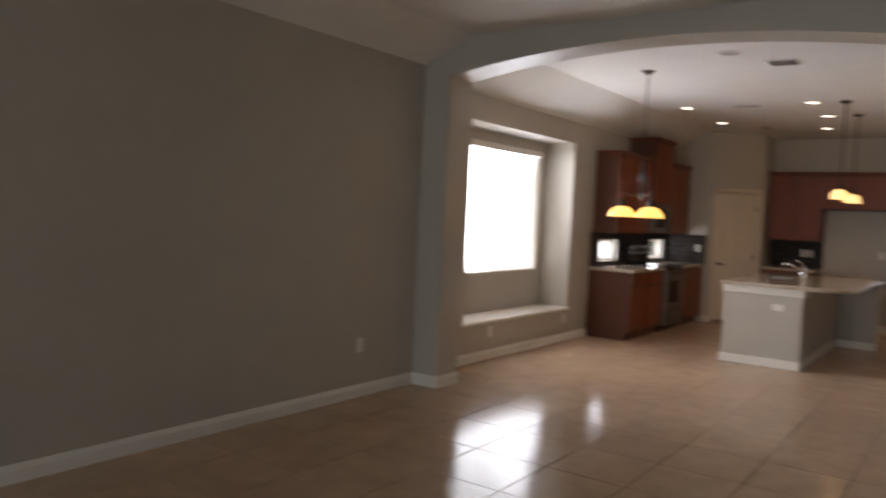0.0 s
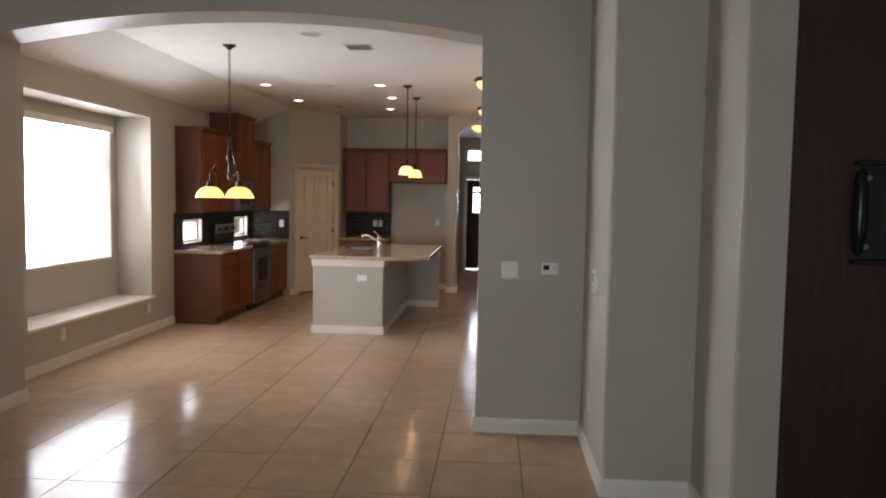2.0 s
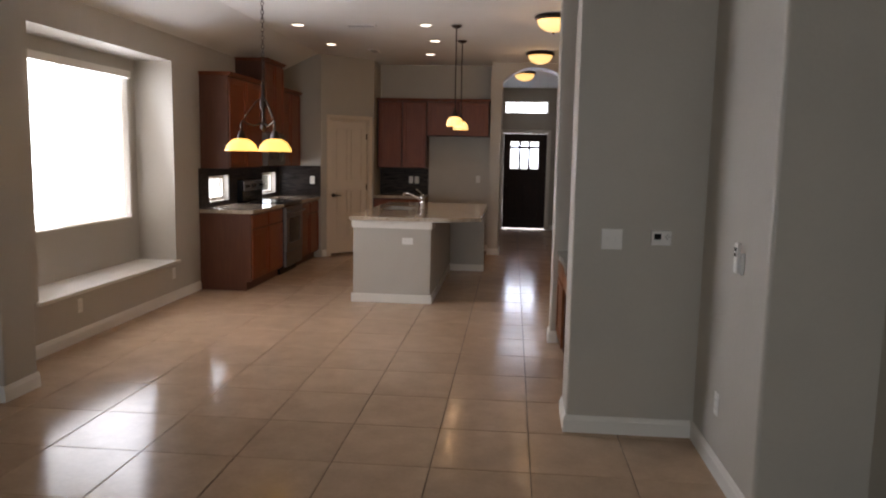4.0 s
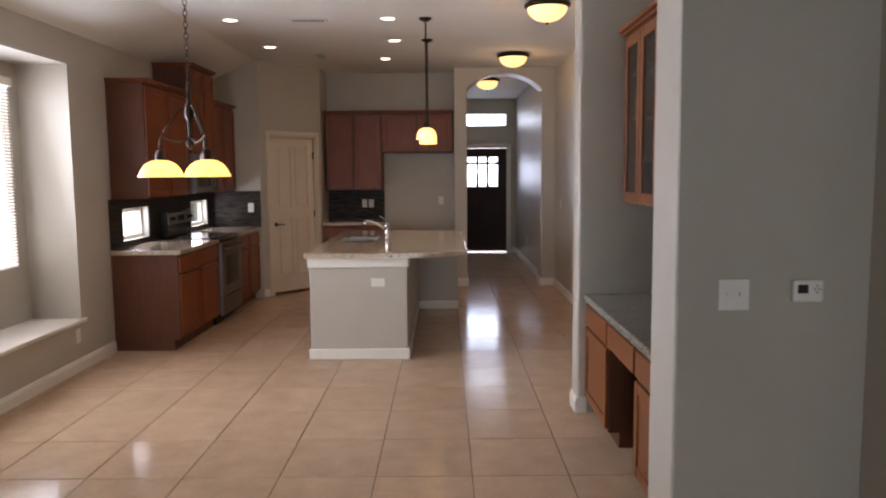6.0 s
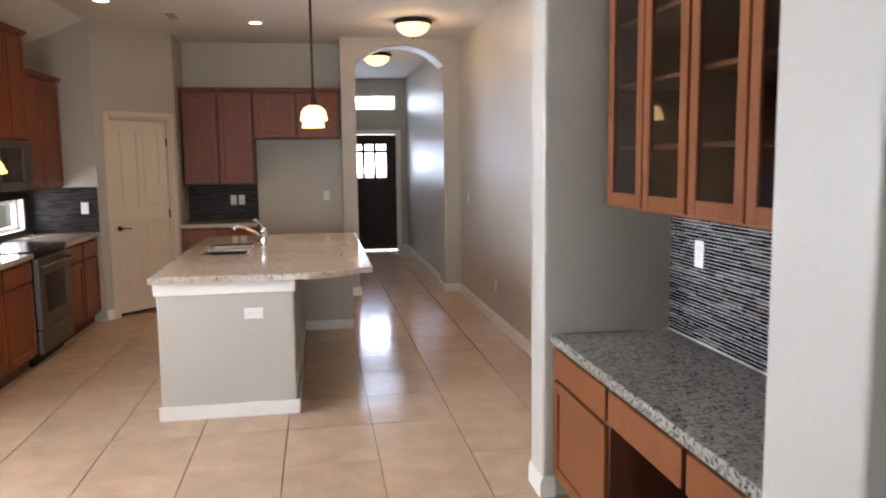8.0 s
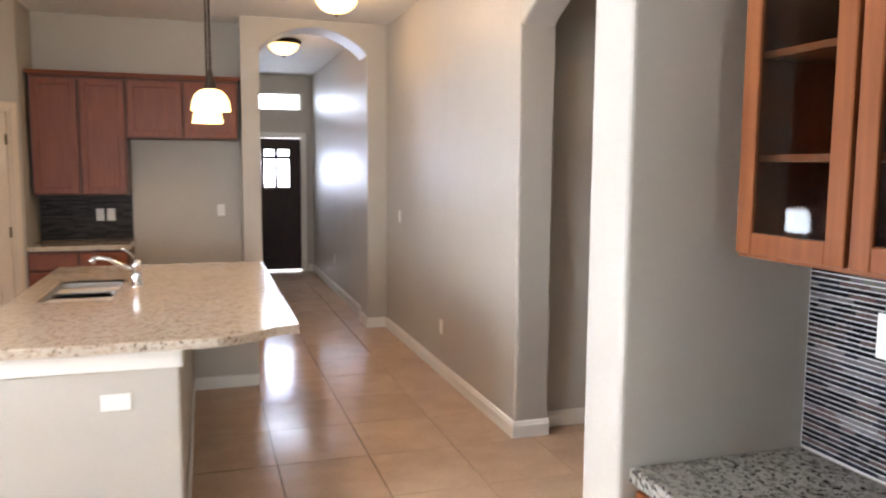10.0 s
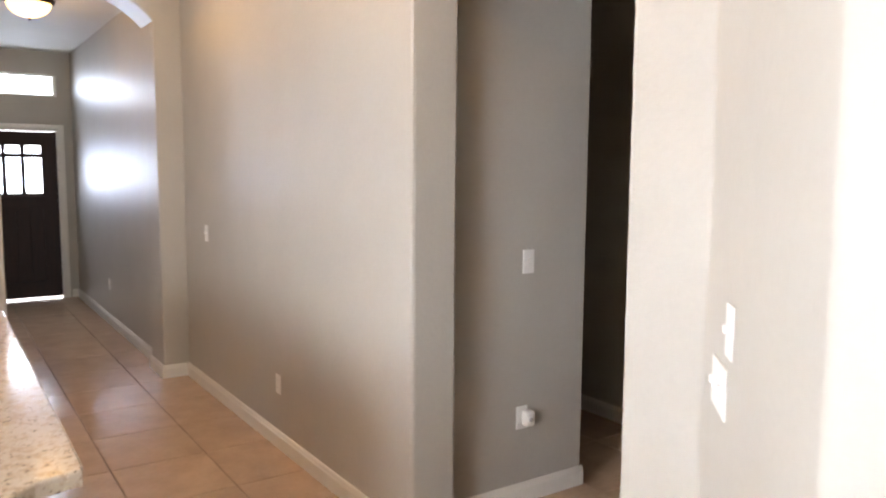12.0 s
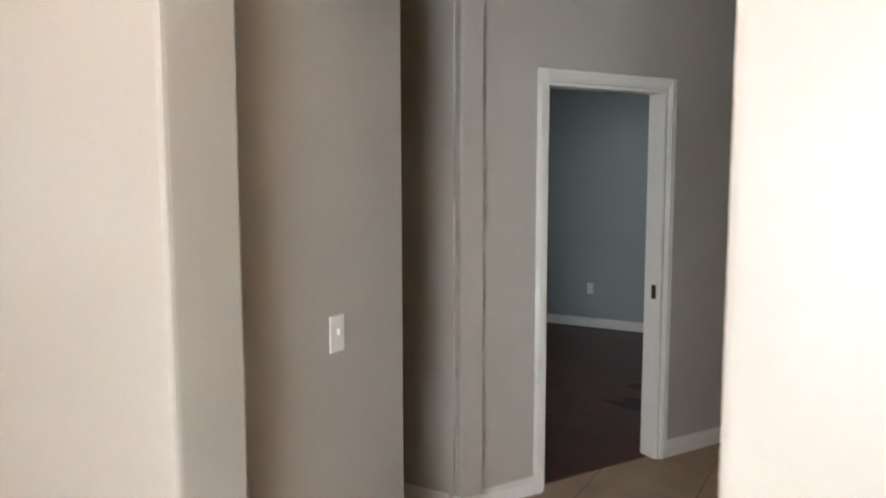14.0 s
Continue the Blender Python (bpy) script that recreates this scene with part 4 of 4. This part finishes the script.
fc = thing("faucet", "chrome single-lever kitchen faucet beside the island sink", "faucet", at=Matrix.Translation((0.555, 1.45, 0.912)))
bm = bmesh.new()
lathe(bm, [(0.0, 0), (0.034, 0.0), (0.034, 0.008), (0.027, 0.016), (0.026, 0.11), (0.029, 0.12), (0.027, 0.145), (0.012, 0.158), (0.0, 0.16)], 20)
part("body", bm, M_CHROME, fc, smooth=True)
bm = bmesh.new()
tube(bm, [(-0.015, 0, 0.085), (-0.07, -0.01, 0.125), (-0.15, -0.02, 0.168), (-0.205, -0.026, 0.178), (-0.228, -0.028, 0.165)], 0.013, 12)
tube(bm, [(-0.215, -0.027, 0.176), (-0.236, -0.03, 0.150)], 0.017, 12)
part("spout", bm, M_CHROME, fc, smooth=True)
bm = bmesh.new()
tube(bm, [(0.0, 0, 0.15), (-0.01, -0.01, 0.175), (-0.05, -0.03, 0.215), (-0.075, -0.045, 0.228)], 0.007, 10)
part("lever", bm, M_CHROME, fc, smooth=True)
bm = bmesh.new()
lathe(bm, [(0.0, 0), (0.022, 0.0), (0.022, 0.006), (0.013, 0.012), (0.013, 0.05), (0.018, 0.055), (0.018, 0.07), (0.0, 0.072)], 16, Matrix.Translation((0.0, 0.16, 0)))
part("soap_dispenser", bm, M_CHROME, fc, smooth=True)

# ---- desk niche ----
DT = 0.79
XD = 2.075
dk = thing("built_in_desk", "light cherry built-in desk with three drawers and open knee space", "desk", at=Matrix.Translation((XD, -1.458, 0)) @ WEST)
for a, b in ((0.0, 0.66), (1.275, 1.748)):
    bm = bmesh.new()
    box(bm, a, b, 0.001, 0.52, 0.09, DT - 0.042)
    box(bm, a, b, 0.06, 0.52, 0.0, 0.09)
    # Darker cherry paints the shade of the knee space into these sides.
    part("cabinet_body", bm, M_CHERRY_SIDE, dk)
    drawer_front(dk, a + 0.012, b - 0.012, DT - 0.042 - 0.155, DT - 0.06, M_MAPLE)
    shaker(dk, a + 0.012, b - 0.012, 0.11, DT - 0.042 - 0.17, M_MAPLE)
drawer_front(dk, 0.672, 1.263, DT - 0.042 - 0.155, DT - 0.06, M_MAPLE)
# Dark brown on these two stands in for shade under the desk.
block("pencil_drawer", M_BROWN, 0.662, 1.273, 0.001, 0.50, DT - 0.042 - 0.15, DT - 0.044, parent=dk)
block("back_panel", M_BROWN, 0.662, 1.273, 0.50, 0.515, 0.0, DT - 0.2, parent=dk, label="knee space back panel, dark brown for painted-in shade")
worktop("granite_worktop", [(2.047, -3.205), (2.626, -3.205), (2.626, -1.457), (2.047, -1.457)], DT - 0.041, DT, M_GRANITE_SHADE, "speckled granite desk top in the niche, coloured darker for shade")

for k in range(2):
    gc = thing("glass_cabinet", "light cherry wall cabinet with glazed doors and shelves", "cabinet", "glazed wall cabinets", at=Matrix.Translation((2.285, -1.562 - k * 0.735, 0)) @ WEST)
    Z0, Z1, Wc, Dc = 1.385, 2.40, 0.735, 0.35
    bm = bmesh.new()
    box(bm, 0, 0.018, 0.001, Dc, Z0, Z1)
    box(bm, Wc - 0.014, Wc, 0.001, Dc, Z0, Z1)
    box(bm, 0.018, Wc - 0.014, 0.001, Dc, Z0, Z0 + 0.03)
    box(bm, 0.018, Wc - 0.014, 0.001, Dc, Z1 - 0.03, Z1)
    box(bm, Wc / 2 - 0.02, Wc / 2 + 0.02, 0.001, 0.02, Z0 + 0.03, Z1 - 0.03)
    part("carcass", bm, M_MAPLE, gc)
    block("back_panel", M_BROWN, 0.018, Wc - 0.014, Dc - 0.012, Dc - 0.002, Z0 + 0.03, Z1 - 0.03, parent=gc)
    for z in (1.64, 1.90, 2.16):
        block("shelf", M_MAPLE, 0.019, Wc - 0.019, 0.03, Dc - 0.013, z - 0.009, z + 0.009, parent=gc)
    shaker(gc, 0.008, Wc / 2 - 0.004, Z0 + 0.008, Z1 - 0.02, M_MAPLE, glazed=True)
    shaker(gc, Wc / 2 + 0.004, Wc - 0.008, Z0 + 0.008, Z1 - 0.02, M_MAPLE, glazed=True)
    bm = bmesh.new()
    box(bm, -0.02 if k == 0 else 0, Wc, -0.035, Dc, Z1 + 0.0005, Z1 + 0.02, bevel=0.004)
    box(bm, -0.035 if k == 0 else 0, Wc, -0.055, Dc, Z1 + 0.02, Z1 + 0.05, bevel=0.008, seg=2)
    part("crown_moulding", bm, M_MAPLE, gc)

# ---- lamps ----


def dome_light(x, y):
    d = thing("ceiling_light", "lit flush ceiling light with bronze rim and alabaster bowl", "ceiling light", "flush ceiling lights", at=Matrix.Translation((x, y, CEIL)))
    bm = bmesh.new()
    lathe(bm, [(0.0, -0.002), (0.17, -0.002), (0.195, -0.02), (0.192, -0.04), (0.168, -0.052), (0.150, -0.052)], 32)
    part("rim", bm, M_BRONZE, d, "dark bronze rim", smooth=True)
    bm = bmesh.new()
    lathe(bm, [(0.166 * math.cos(a), -0.05 - 0.115 * math.sin(a)) for a in [i * math.pi / 18 for i in range(9)]] + [(0.001, -0.165)], 32)
    g = part("bowl", bm, M_ALAB, d, "glowing alabaster glass bowl", smooth=True)
    g.visible_shadow = False
    bm = bmesh.new()
    lathe(bm, [(0.0, -0.19), (0.009, -0.186), (0.012, -0.178), (0.006, -0.168), (0.0, -0.166)], 12)
    part("finial", bm, M_BRONZE, d, smooth=True)


for x, y in ((2.026, 0.21), (1.988, 2.95), (1.81, 5.36)):
    dome_light(x, y)


def downlight(x, y):
    d = thing("downlight", "lit recessed ceiling downlight with white trim ring", "downlight", "kitchen downlights", at=Matrix.Translation((x, y, CEIL)))
    bm = bmesh.new()
    lathe(bm, [(0.062, -0.001), (0.064, -0.006), (0.085, -0.008), (0.092, -0.001)], 28)
    part("trim_ring", bm, M_WHITE, d, smooth=True)
    bm = bmesh.new()
    cyl(bm, 0, 0, -0.004, -0.001, 0.063, n=28)
    part("lens", bm, M_LED, d, "glowing lamp lens")


for x, y in ((-0.82, 0.83), (-0.80, 2.33), (0.64, 0.82), (0.625, 1.98), (0.425, 3.27)):
    downlight(x, y)


def pendant(x, y):
    d = thing("pendant_lamp", "lit amber glass pendant lamp on a dark rod", "pendant lamp", "island pendants", at=Matrix.Translation((x, y, 0)))
    bm = bmesh.new()
    lathe(bm, [(0.0, CEIL - 0.035), (0.02, CEIL - 0.034), (0.045, CEIL - 0.022), (0.062, CEIL - 0.006), (0.062, CEIL - 0.001)], 20)
    part("canopy", bm, M_BRONZE, d, smooth=True)
    bm = bmesh.new()
    cyl(bm, 0, 0, 2.08, CEIL - 0.03, 0.007, n=10)
    part("rod", bm, M_BRONZE, d)
    bm = bmesh.new()
    lathe(bm, [(0.007, 2.10), (0.012, 2.08), (0.020, 2.045), (0.030, 2.015), (0.032, 1.992)], 16)
    part("socket_cup", bm, M_BRONZE, d, smooth=True)
    bm = bmesh.new()
    lathe(bm, [(0.030, 1.998), (0.055, 1.990), (0.077, 1.970), (0.090, 1.940), (0.096, 1.905), (0.099, 1.892), (0.095, 1.889), (0.090, 1.905), (0.084, 1.938), (0.070, 1.965)], 28)
    g = part("shade", bm, M_ALAB, d, "glowing amber glass shade", smooth=True)
    g.visible_shadow = False


for x, y in ((0.985, 0.83), (0.975, 1.95)):
    pendant(x, y)

CX, CY = -0.42, -1.60
ch = thing("chandelier", "bronze chandelier with lit amber glass bowls on a chain", "chandelier", at=Matrix.Translation((CX, CY, 0)))
bm = bmesh.new()
lathe(bm, [(0.0, CEIL - 0.05), (0.012, CEIL - 0.045), (0.04, CEIL - 0.02), (0.065, CEIL - 0.006), (0.065, CEIL - 0.001)], 20)
part("canopy", bm, M_BRONZE, ch, smooth=True)
bm = bmesh.new()
z = CEIL - 0.05
k = 0
while z > 2.12:
    r = 0.013
    pts = [(r * math.cos(a) if k % 2 else 0, 0 if k % 2 else r * math.cos(a), z - 0.02 + 0.022 * math.sin(a)) for a in [i * math.pi / 4 for i in range(9)]]
    tube(bm, pts, 0.0028, 5)
    z -= 0.034
    k += 1
part("chain", bm, M_BRONZE, ch, smooth=True)
bm = bmesh.new()
lathe(bm, [(0.0, 2.13), (0.012, 2.12), (0.014, 2.02), (0.026, 1.985), (0.028, 1.94), (0.011, 1.90), (0.010, 1.81), (0.022, 1.785), (0.024, 1.76), (0.010, 1.735), (0.0, 1.73)], 18)
part("column", bm, M_BRONZE, ch, smooth=True)
for i in range(3):
    a = radians(200 + i * 120)
    ux, uy = math.cos(a), math.sin(a)
    bm = bmesh.new()
    tube(bm, [(ux * r, uy * r, zz) for r, zz in ((0.01, 1.80), (0.07, 1.775), (0.125, 1.79), (0.165, 1.815), (0.178, 1.785), (0.178, 1.71))], 0.008, 8)
    tube(bm, [(ux * r, uy * r, zz) for r, zz in ((0.015, 2.0), (0.06, 1.97), (0.11, 1.90), (0.155, 1.835))], 0.006, 8)
    part("arm", bm, M_BRONZE, ch, smooth=True)
    mx = Matrix.Translation((ux * 0.178, uy * 0.178, 0))
    bm = bmesh.new()
    lathe(bm, [(0.0, 1.735), (0.02, 1.73), (0.03, 1.70), (0.032, 1.662)], 14, mx)
    part("socket_cup", bm, M_BRONZE, ch, smooth=True)
    bm = bmesh.new()
    lathe(bm, [(0.03, 1.668), (0.06, 1.662), (0.095, 1.640), (0.118, 1.608), (0.131, 1.576), (0.137, 1.570), (0.133, 1.566), (0.125, 1.578), (0.112, 1.606), (0.09, 1.634)], 28, mx)
    g = part("shade", bm, M_AMBER, ch, "glowing amber glass bowl", smooth=True)
    g.visible_shadow = False

# ---- ceiling fittings ----
sp = thing("ceiling_speaker", "round pale grey speaker grille in the ceiling", "speaker", at=Matrix.Translation((0.48, -2.09, CEIL)))
bm = bmesh.new()
lathe(bm, [(0.0, -0.004), (0.085, -0.005)], 28)
part("grille", bm, M_VENT, sp)
bm = bmesh.new()
lathe(bm, [(0.086, -0.001), (0.086, -0.008), (0.102, -0.007), (0.106, -0.001)], 28)
part("ring", bm, M_WHITE, sp, smooth=True)


def register(x, y, w, d, label, rz=0):
    v = thing("ceiling_vent", label, "vent", at=pose(x, y, CEIL, 0, 0, rz))
    bm = bmesh.new()
    for b in ((-w / 2, w / 2, -d / 2, -d / 2 + 0.02), (-w / 2, w / 2, d / 2 - 0.02, d / 2), (-w / 2, -w / 2 + 0.02, -d / 2 + 0.02, d / 2 - 0.02), (w / 2 - 0.02, w / 2, -d / 2 + 0.02, d / 2 - 0.02)):
        box(bm, b[0], b[1], b[2], b[3], -0.010, -0.001)
    part("frame", bm, M_WHITE, v)
    n = max(3, int((d - 0.04) / 0.018))
    for i in range(n):
        yy = -d / 2 + 0.02 + (i + 0.5) * (d - 0.04) / n
        bm = bmesh.new()
        box(bm, -w / 2 + 0.02, w / 2 - 0.02, -0.0075, 0.0075, -0.0008, 0.0008)
        bmesh.ops.transform(bm, matrix=Matrix.Translation((0, yy, -0.007)) @ Matrix.Rotation(0.6, 4, 'X'), verts=bm.verts)
        part("slat", bm, M_VENT, v)


register(0.80, -1.55, 0.26, 0.26, "square grey air return grille in the ceiling")
register(-0.10, 0.86, 0.34, 0.13, "narrow white supply register in the ceiling")
register(-0.33, 2.95, 0.13, 0.36, "narrow white supply register in the ceiling")

# ---- switches and outlets ----


def plate(name, m, w, h, label, kind):
    """A wall plate: back on y = 0, front towards -y."""
    p = thing(name, label, "switch" if "switch" in kind else "outlet", at=m)
    block("cover_plate", M_WHITE, -w / 2, w / 2, -0.006, -0.0005, -h / 2, h / 2, parent=p, bevel=0.003, seg=2)
    if kind == "switch":
        block("toggle", M_WHITE, -0.005, 0.005, -0.018, -0.006, -0.004, 0.014, parent=p, bevel=0.002)
    elif kind in ("switch2", "switch3"):
        for x in (-0.023, 0.023) if kind == "switch2" else (-0.046, 0.0, 0.046):
            block("toggle", M_WHITE, x - 0.005, x + 0.005, -0.018, -0.006, -0.004, 0.014, parent=p, bevel=0.002)
    elif kind == "rocker_switch":
        block("rocker", M_WHITE, -0.016, 0.016, -0.010, -0.006, -0.033, 0.033, parent=p, bevel=0.002)
    else:
        for s in (-1, 1):
            bx = (s * 0.02, 0) if w > h else (0, s * 0.02)
            block("socket", M_WHITE, bx[0] - 0.015, bx[0] + 0.015, -0.009, -0.006, bx[1] - 0.013, bx[1] + 0.013, parent=p, bevel=0.003)
            for t in (-0.006, 0.006):
                block("slot", M_VENT, bx[0] + t - 0.001, bx[0] + t + 0.001, -0.0095, -0.009, bx[1] - 0.004, bx[1] + 0.006, parent=p)
    return p


def facing_s(x, y, z):
    return Matrix.Translation((x, y, z))


def facing_w(x, y, z):
    return Matrix.Translation((x, y, z)) @ WEST


def facing_e(x, y, z):
    return Matrix.Translation((x, y, z)) @ EAST


plate("light_switch", facing_s(2.213, ARCH_Y0, 1.12), 0.115, 0.115, "white two-gang toggle switch beside the wide arch", "switch2")
plate("outlet", facing_s(0.58, 0, 0.66), 0.115, 0.07, "white outlet set sideways in the island end", "outlet")
for y, z in ((-2.03, 0.29), (-0.31, 0.288)):
    plate("outlet", facing_e(XL, y, z), 0.07, 0.115, "white outlet on the wall below the window seat", "outlet")
plate("outlet", facing_w(XS, -3.99, 0.35), 0.07, 0.115, "white outlet on the short living room wall", "outlet")
plate("outlet", facing_e(XLIV, -4.25, 0.42), 0.07, 0.115, "white outlet on the long living room wall", "outlet")
plate("outlet", facing_s(1.096, 4.6, 1.18), 0.07, 0.115, "white outlet in the empty refrigerator recess", "outlet")
plate("light_switch", facing_s(0.087, 4.588, 1.147), 0.07, 0.115, "white switch on the dark mosaic backsplash", "rocker_switch")
plate("outlet", facing_s(-0.009, 4.588, 1.147), 0.07, 0.115, "white outlet on the dark mosaic backsplash", "outlet")
plate("outlet", facing_s(-1.313, 3.258, 1.158), 0.07, 0.115, "white outlet on the grey mosaic beside the pantry", "outlet")
plate("light_switch", facing_w(XR, 3.60, 1.16), 0.07, 0.115, "white switch on the long hallway wall", "switch")
plate("outlet", facing_w(XR, 2.29, 0.378), 0.07, 0.115, "white outlet low on the long hallway wall", "outlet")
plate("outlet", facing_w(2.55, 6.55, 0.42), 0.07, 0.115, "white outlet low on the entry hall wall", "outlet")
plate("light_switch", facing_s(3.405, 0.95, 1.19), 0.07, 0.115, "white toggle switch in the side hall", "switch")
ol = plate("outlet", facing_s(3.38, 0.95, 0.43), 0.07, 0.115, "white outlet in the side hall", "outlet")
af = thing("air_freshener", "white plug-in air freshener on the side hall outlet", "air freshener", at=facing_s(3.395, 0.938, 0.43))
bm = bmesh.new()
box(bm, -0.028, 0.028, -0.045, -0.001, -0.035, 0.04, bevel=0.012, seg=3)
part("housing", bm, M_WHITE, af, smooth=True)
bm = bmesh.new()
cyl(bm, 0, 0, 0.0, 0.006, 0.012, m=Matrix.Translation((0, -0.045, 0.0)) @ Matrix.Rotation(math.pi / 2, 4, 'X'))
part("dial", bm, M_VENT, af)
plate("outlet", facing_w(2.6265, -1.74, 1.18), 0.075, 0.12, "white outlet on the niche mosaic", "outlet")
plate("outlet", facing_w(9.3, 2.15, 0.42), 0.07, 0.115, "white outlet on the grey bedroom wall", "outlet")
dg = Matrix.Rotation(math.atan2(-1, -1), 4, 'Z')
plate("light_switch", Matrix.Translation((2.452, -0.813, 1.285)) @ dg, 0.07, 0.115, "white single switch on the angled wall", "switch")
plate("light_switch", Matrix.Translation((2.520, -0.745, 1.14)) @ dg, 0.165, 0.115, "white three-gang switch on the angled wall", "switch3")

th = thing("thermostat", "white wall thermostat with a dark display", "thermostat", at=facing_s(2.478, ARCH_Y0, 1.135))
block("housing", M_WHITE, -0.055, 0.055, -0.026, -0.0005, -0.041, 0.041, parent=th, bevel=0.006, seg=3)
block("display", M_BLACK, -0.040, -0.002, -0.0275, -0.026, -0.008, 0.024, parent=th)
for x, z in ((0.022, 0.008), (0.040, 0.008), (0.031, 0.020), (0.031, -0.004)):
    block("button", M_VENT, x - 0.005, x + 0.005, -0.0285, -0.026, z - 0.004, z + 0.004, parent=th)
kp = thing("remote_holder", "white remote in a wall cradle on the living wall", "remote control", at=facing_w(XS, -4.25, 1.12))
block("cradle", M_WHITE, -0.03, 0.03, -0.018, -0.0005, -0.07, 0.03, parent=kp, bevel=0.005, seg=2)
block("remote", M_WHITE, -0.024, 0.024, -0.036, -0.018, -0.065, 0.075, parent=kp, bevel=0.006, seg=2)
for z in (0.02, 0.045):
    block("button", M_BLACK, -0.012, 0.012, -0.038, -0.036, z - 0.008, z + 0.008, parent=kp)

# dark brown media recess at the living room's edge, with a bare mounting bracket
mp = wall_box("wall_media_recess", (3.382, 5.0, -5.20, -5.152, 0, CEIL), "dark brown painted back of the media recess", M_BROWN)
mb = thing("mounting_bracket", "bare black metal television bracket on the dark recess", "wall bracket", at=Matrix.Translation((3.92, -5.201, 1.56)))
bm = bmesh.new()
for b in ((-0.22, 0.22, 0.09, 0.20), (-0.22, 0.22, -0.20, -0.09), (-0.22, -0.13, -0.09, 0.09), (0.13, 0.22, -0.09, 0.09)):
    box(bm, b[0], b[1], -0.02, -0.0005, b[2], b[3])
part("wall_plate", bm, M_BLACK, mb)
for z in (-0.225, 0.205):
    block("rail", M_BLACK, -0.26, 0.26, -0.05, -0.0005, z, z + 0.02, parent=mb, bevel=0.004)
for x in (-0.20, 0.20):
    for z in (-0.15, 0.15):
        bm = bmesh.new()
        cyl(bm, 0, 0, 0, 0.008, 0.012, n=12, m=Matrix.Translation((x, -0.02, z)) @ Matrix.Rotation(math.pi / 2, 4, 'X'))
        part("bolt", bm, M_STEEL, mb)
for s in (-1, 1):
    bm = bmesh.new()
    lathe(bm, [(0.0, -0.19), (0.02, -0.17), (0.032, -0.08), (0.034, 0.0), (0.032, 0.08), (0.02, 0.17), (0.0, 0.19)], 14, Matrix.Translation((s * 0.235, -0.03, 0)))
    part("side_cap", bm, M_BLACK, mb, smooth=True)
st = block("strike_plate", M_BRONZE, 1.367, 1.3715, 0.03, 0.06, 0.95, 1.03)
st.matrix_world = DD
tagged(st, "dark bronze strike plate in the bedroom door jamb", "door hardware")

# ---- pieces ----
# niche mosaic: strips of glass and stone in pale grout
nb = wall_box("backsplash_niche", (2.630, 2.639, -3.205, -1.457, DT + 0.001, 1.389), "dark linear glass and stone mosaic with pale grout", M_PALEGROUT)
nb["category"] = "backsplash"
rng = random.Random(4)
bits = []
for k in range(7):
    bm = bmesh.new()
    L = 0.03 + 0.018 * k
    box(bm, -0.003, 0.0, 0.0, L, 0.0, 0.0125, bevel=0.0006)
    bits.append((L, mesh_of("mosaic_strip", bm, M_STRIP)))
rest = bmesh.new()
row = 0
count = 0
z = DT + 0.006
while z < 1.37:
    y = -1.462
    while y > -3.18:
        L, me = bits[rng.randrange(7)]
        if y - L > -2.35 and count < 300:
            ob = new("mosaic_strip", me)
            ob.parent = nb
            ob.location = (2.6295, y - L, z)
            count += 1
        elif y - L > -3.2:
            box(rest, 2.6265, 2.6295, y - L, y, z, z + 0.0125)
        y -= L + 0.002
    z += 0.0150
tagged(part("mosaic_rest", rest, M_STRIP, nb), kind="stuff")

# bedroom planks
pk = wall_box("floor_bedroom", (4.9, 9.3, -3.0, 3.2, -0.0055, -0.002), "dark red-brown plank floor of the bedroom", M_BROWN)
pk["category"] = "floor"
bm = bmesh.new()
box(bm, 0.001, 0.129, 0.001, 1.199, 0.0, 0.006, bevel=0.0015)
plank = mesh_of("plank", bm, M_PLANK)
for i in range(33):
    for j in range(6):
        x, y = 4.9 + i * 0.13, -3.0 + j * 1.2 - (i * 0.37) % 1.2
        inside = DD.inverted() @ Vector((x + 0.06, y + 0.6, 0))
        if y < -1.6 or inside.y < 0.75:
            continue
        ob = new("plank", plank)
        ob.parent = pk
        ob.location = (x, y, -0.002)
# short planks along the doorway
bm = bmesh.new()
box(bm, 0.0, 1.9, 0.06, 1.3, -0.0018, 0.002)
bmesh.ops.transform(bm, matrix=DD, verts=bm.verts)
thr = part("threshold_plank", bm, M_PLANK, pk)

# floor tiles, the nearest as pieces
TX, TY = 0.505, 0.55
bm = bmesh.new()
box(bm, 0.0025, TX - 0.0025, 0.0025, TY - 0.0025, -0.008, 0.0, bevel=0.0018)
tile_mesh = mesh_of("tile", bm, M_TILE)
far = bmesh.new()
for i in range(-6, 12):
    for j in range(-24, 21):
        x, y = 0.272 + i * TX, -1.95 + j * TY
        if -4 <= i <= 4 and -11 <= j <= 17:
            ob = new("tile", tile_mesh)
            ob.location = (x, y, 0)
            ob.parent = floor
        elif (i <= 4 or (2.5 < x < 5.9 and -0.8 < y < 4.0)):
            box(far, x + 0.0025, x + TX - 0.0025, y + 0.0025, y + TY - 0.0025, -0.0085, -0.0005)
tagged(part("tile_rest", far, M_TILE, floor), kind="stuff")
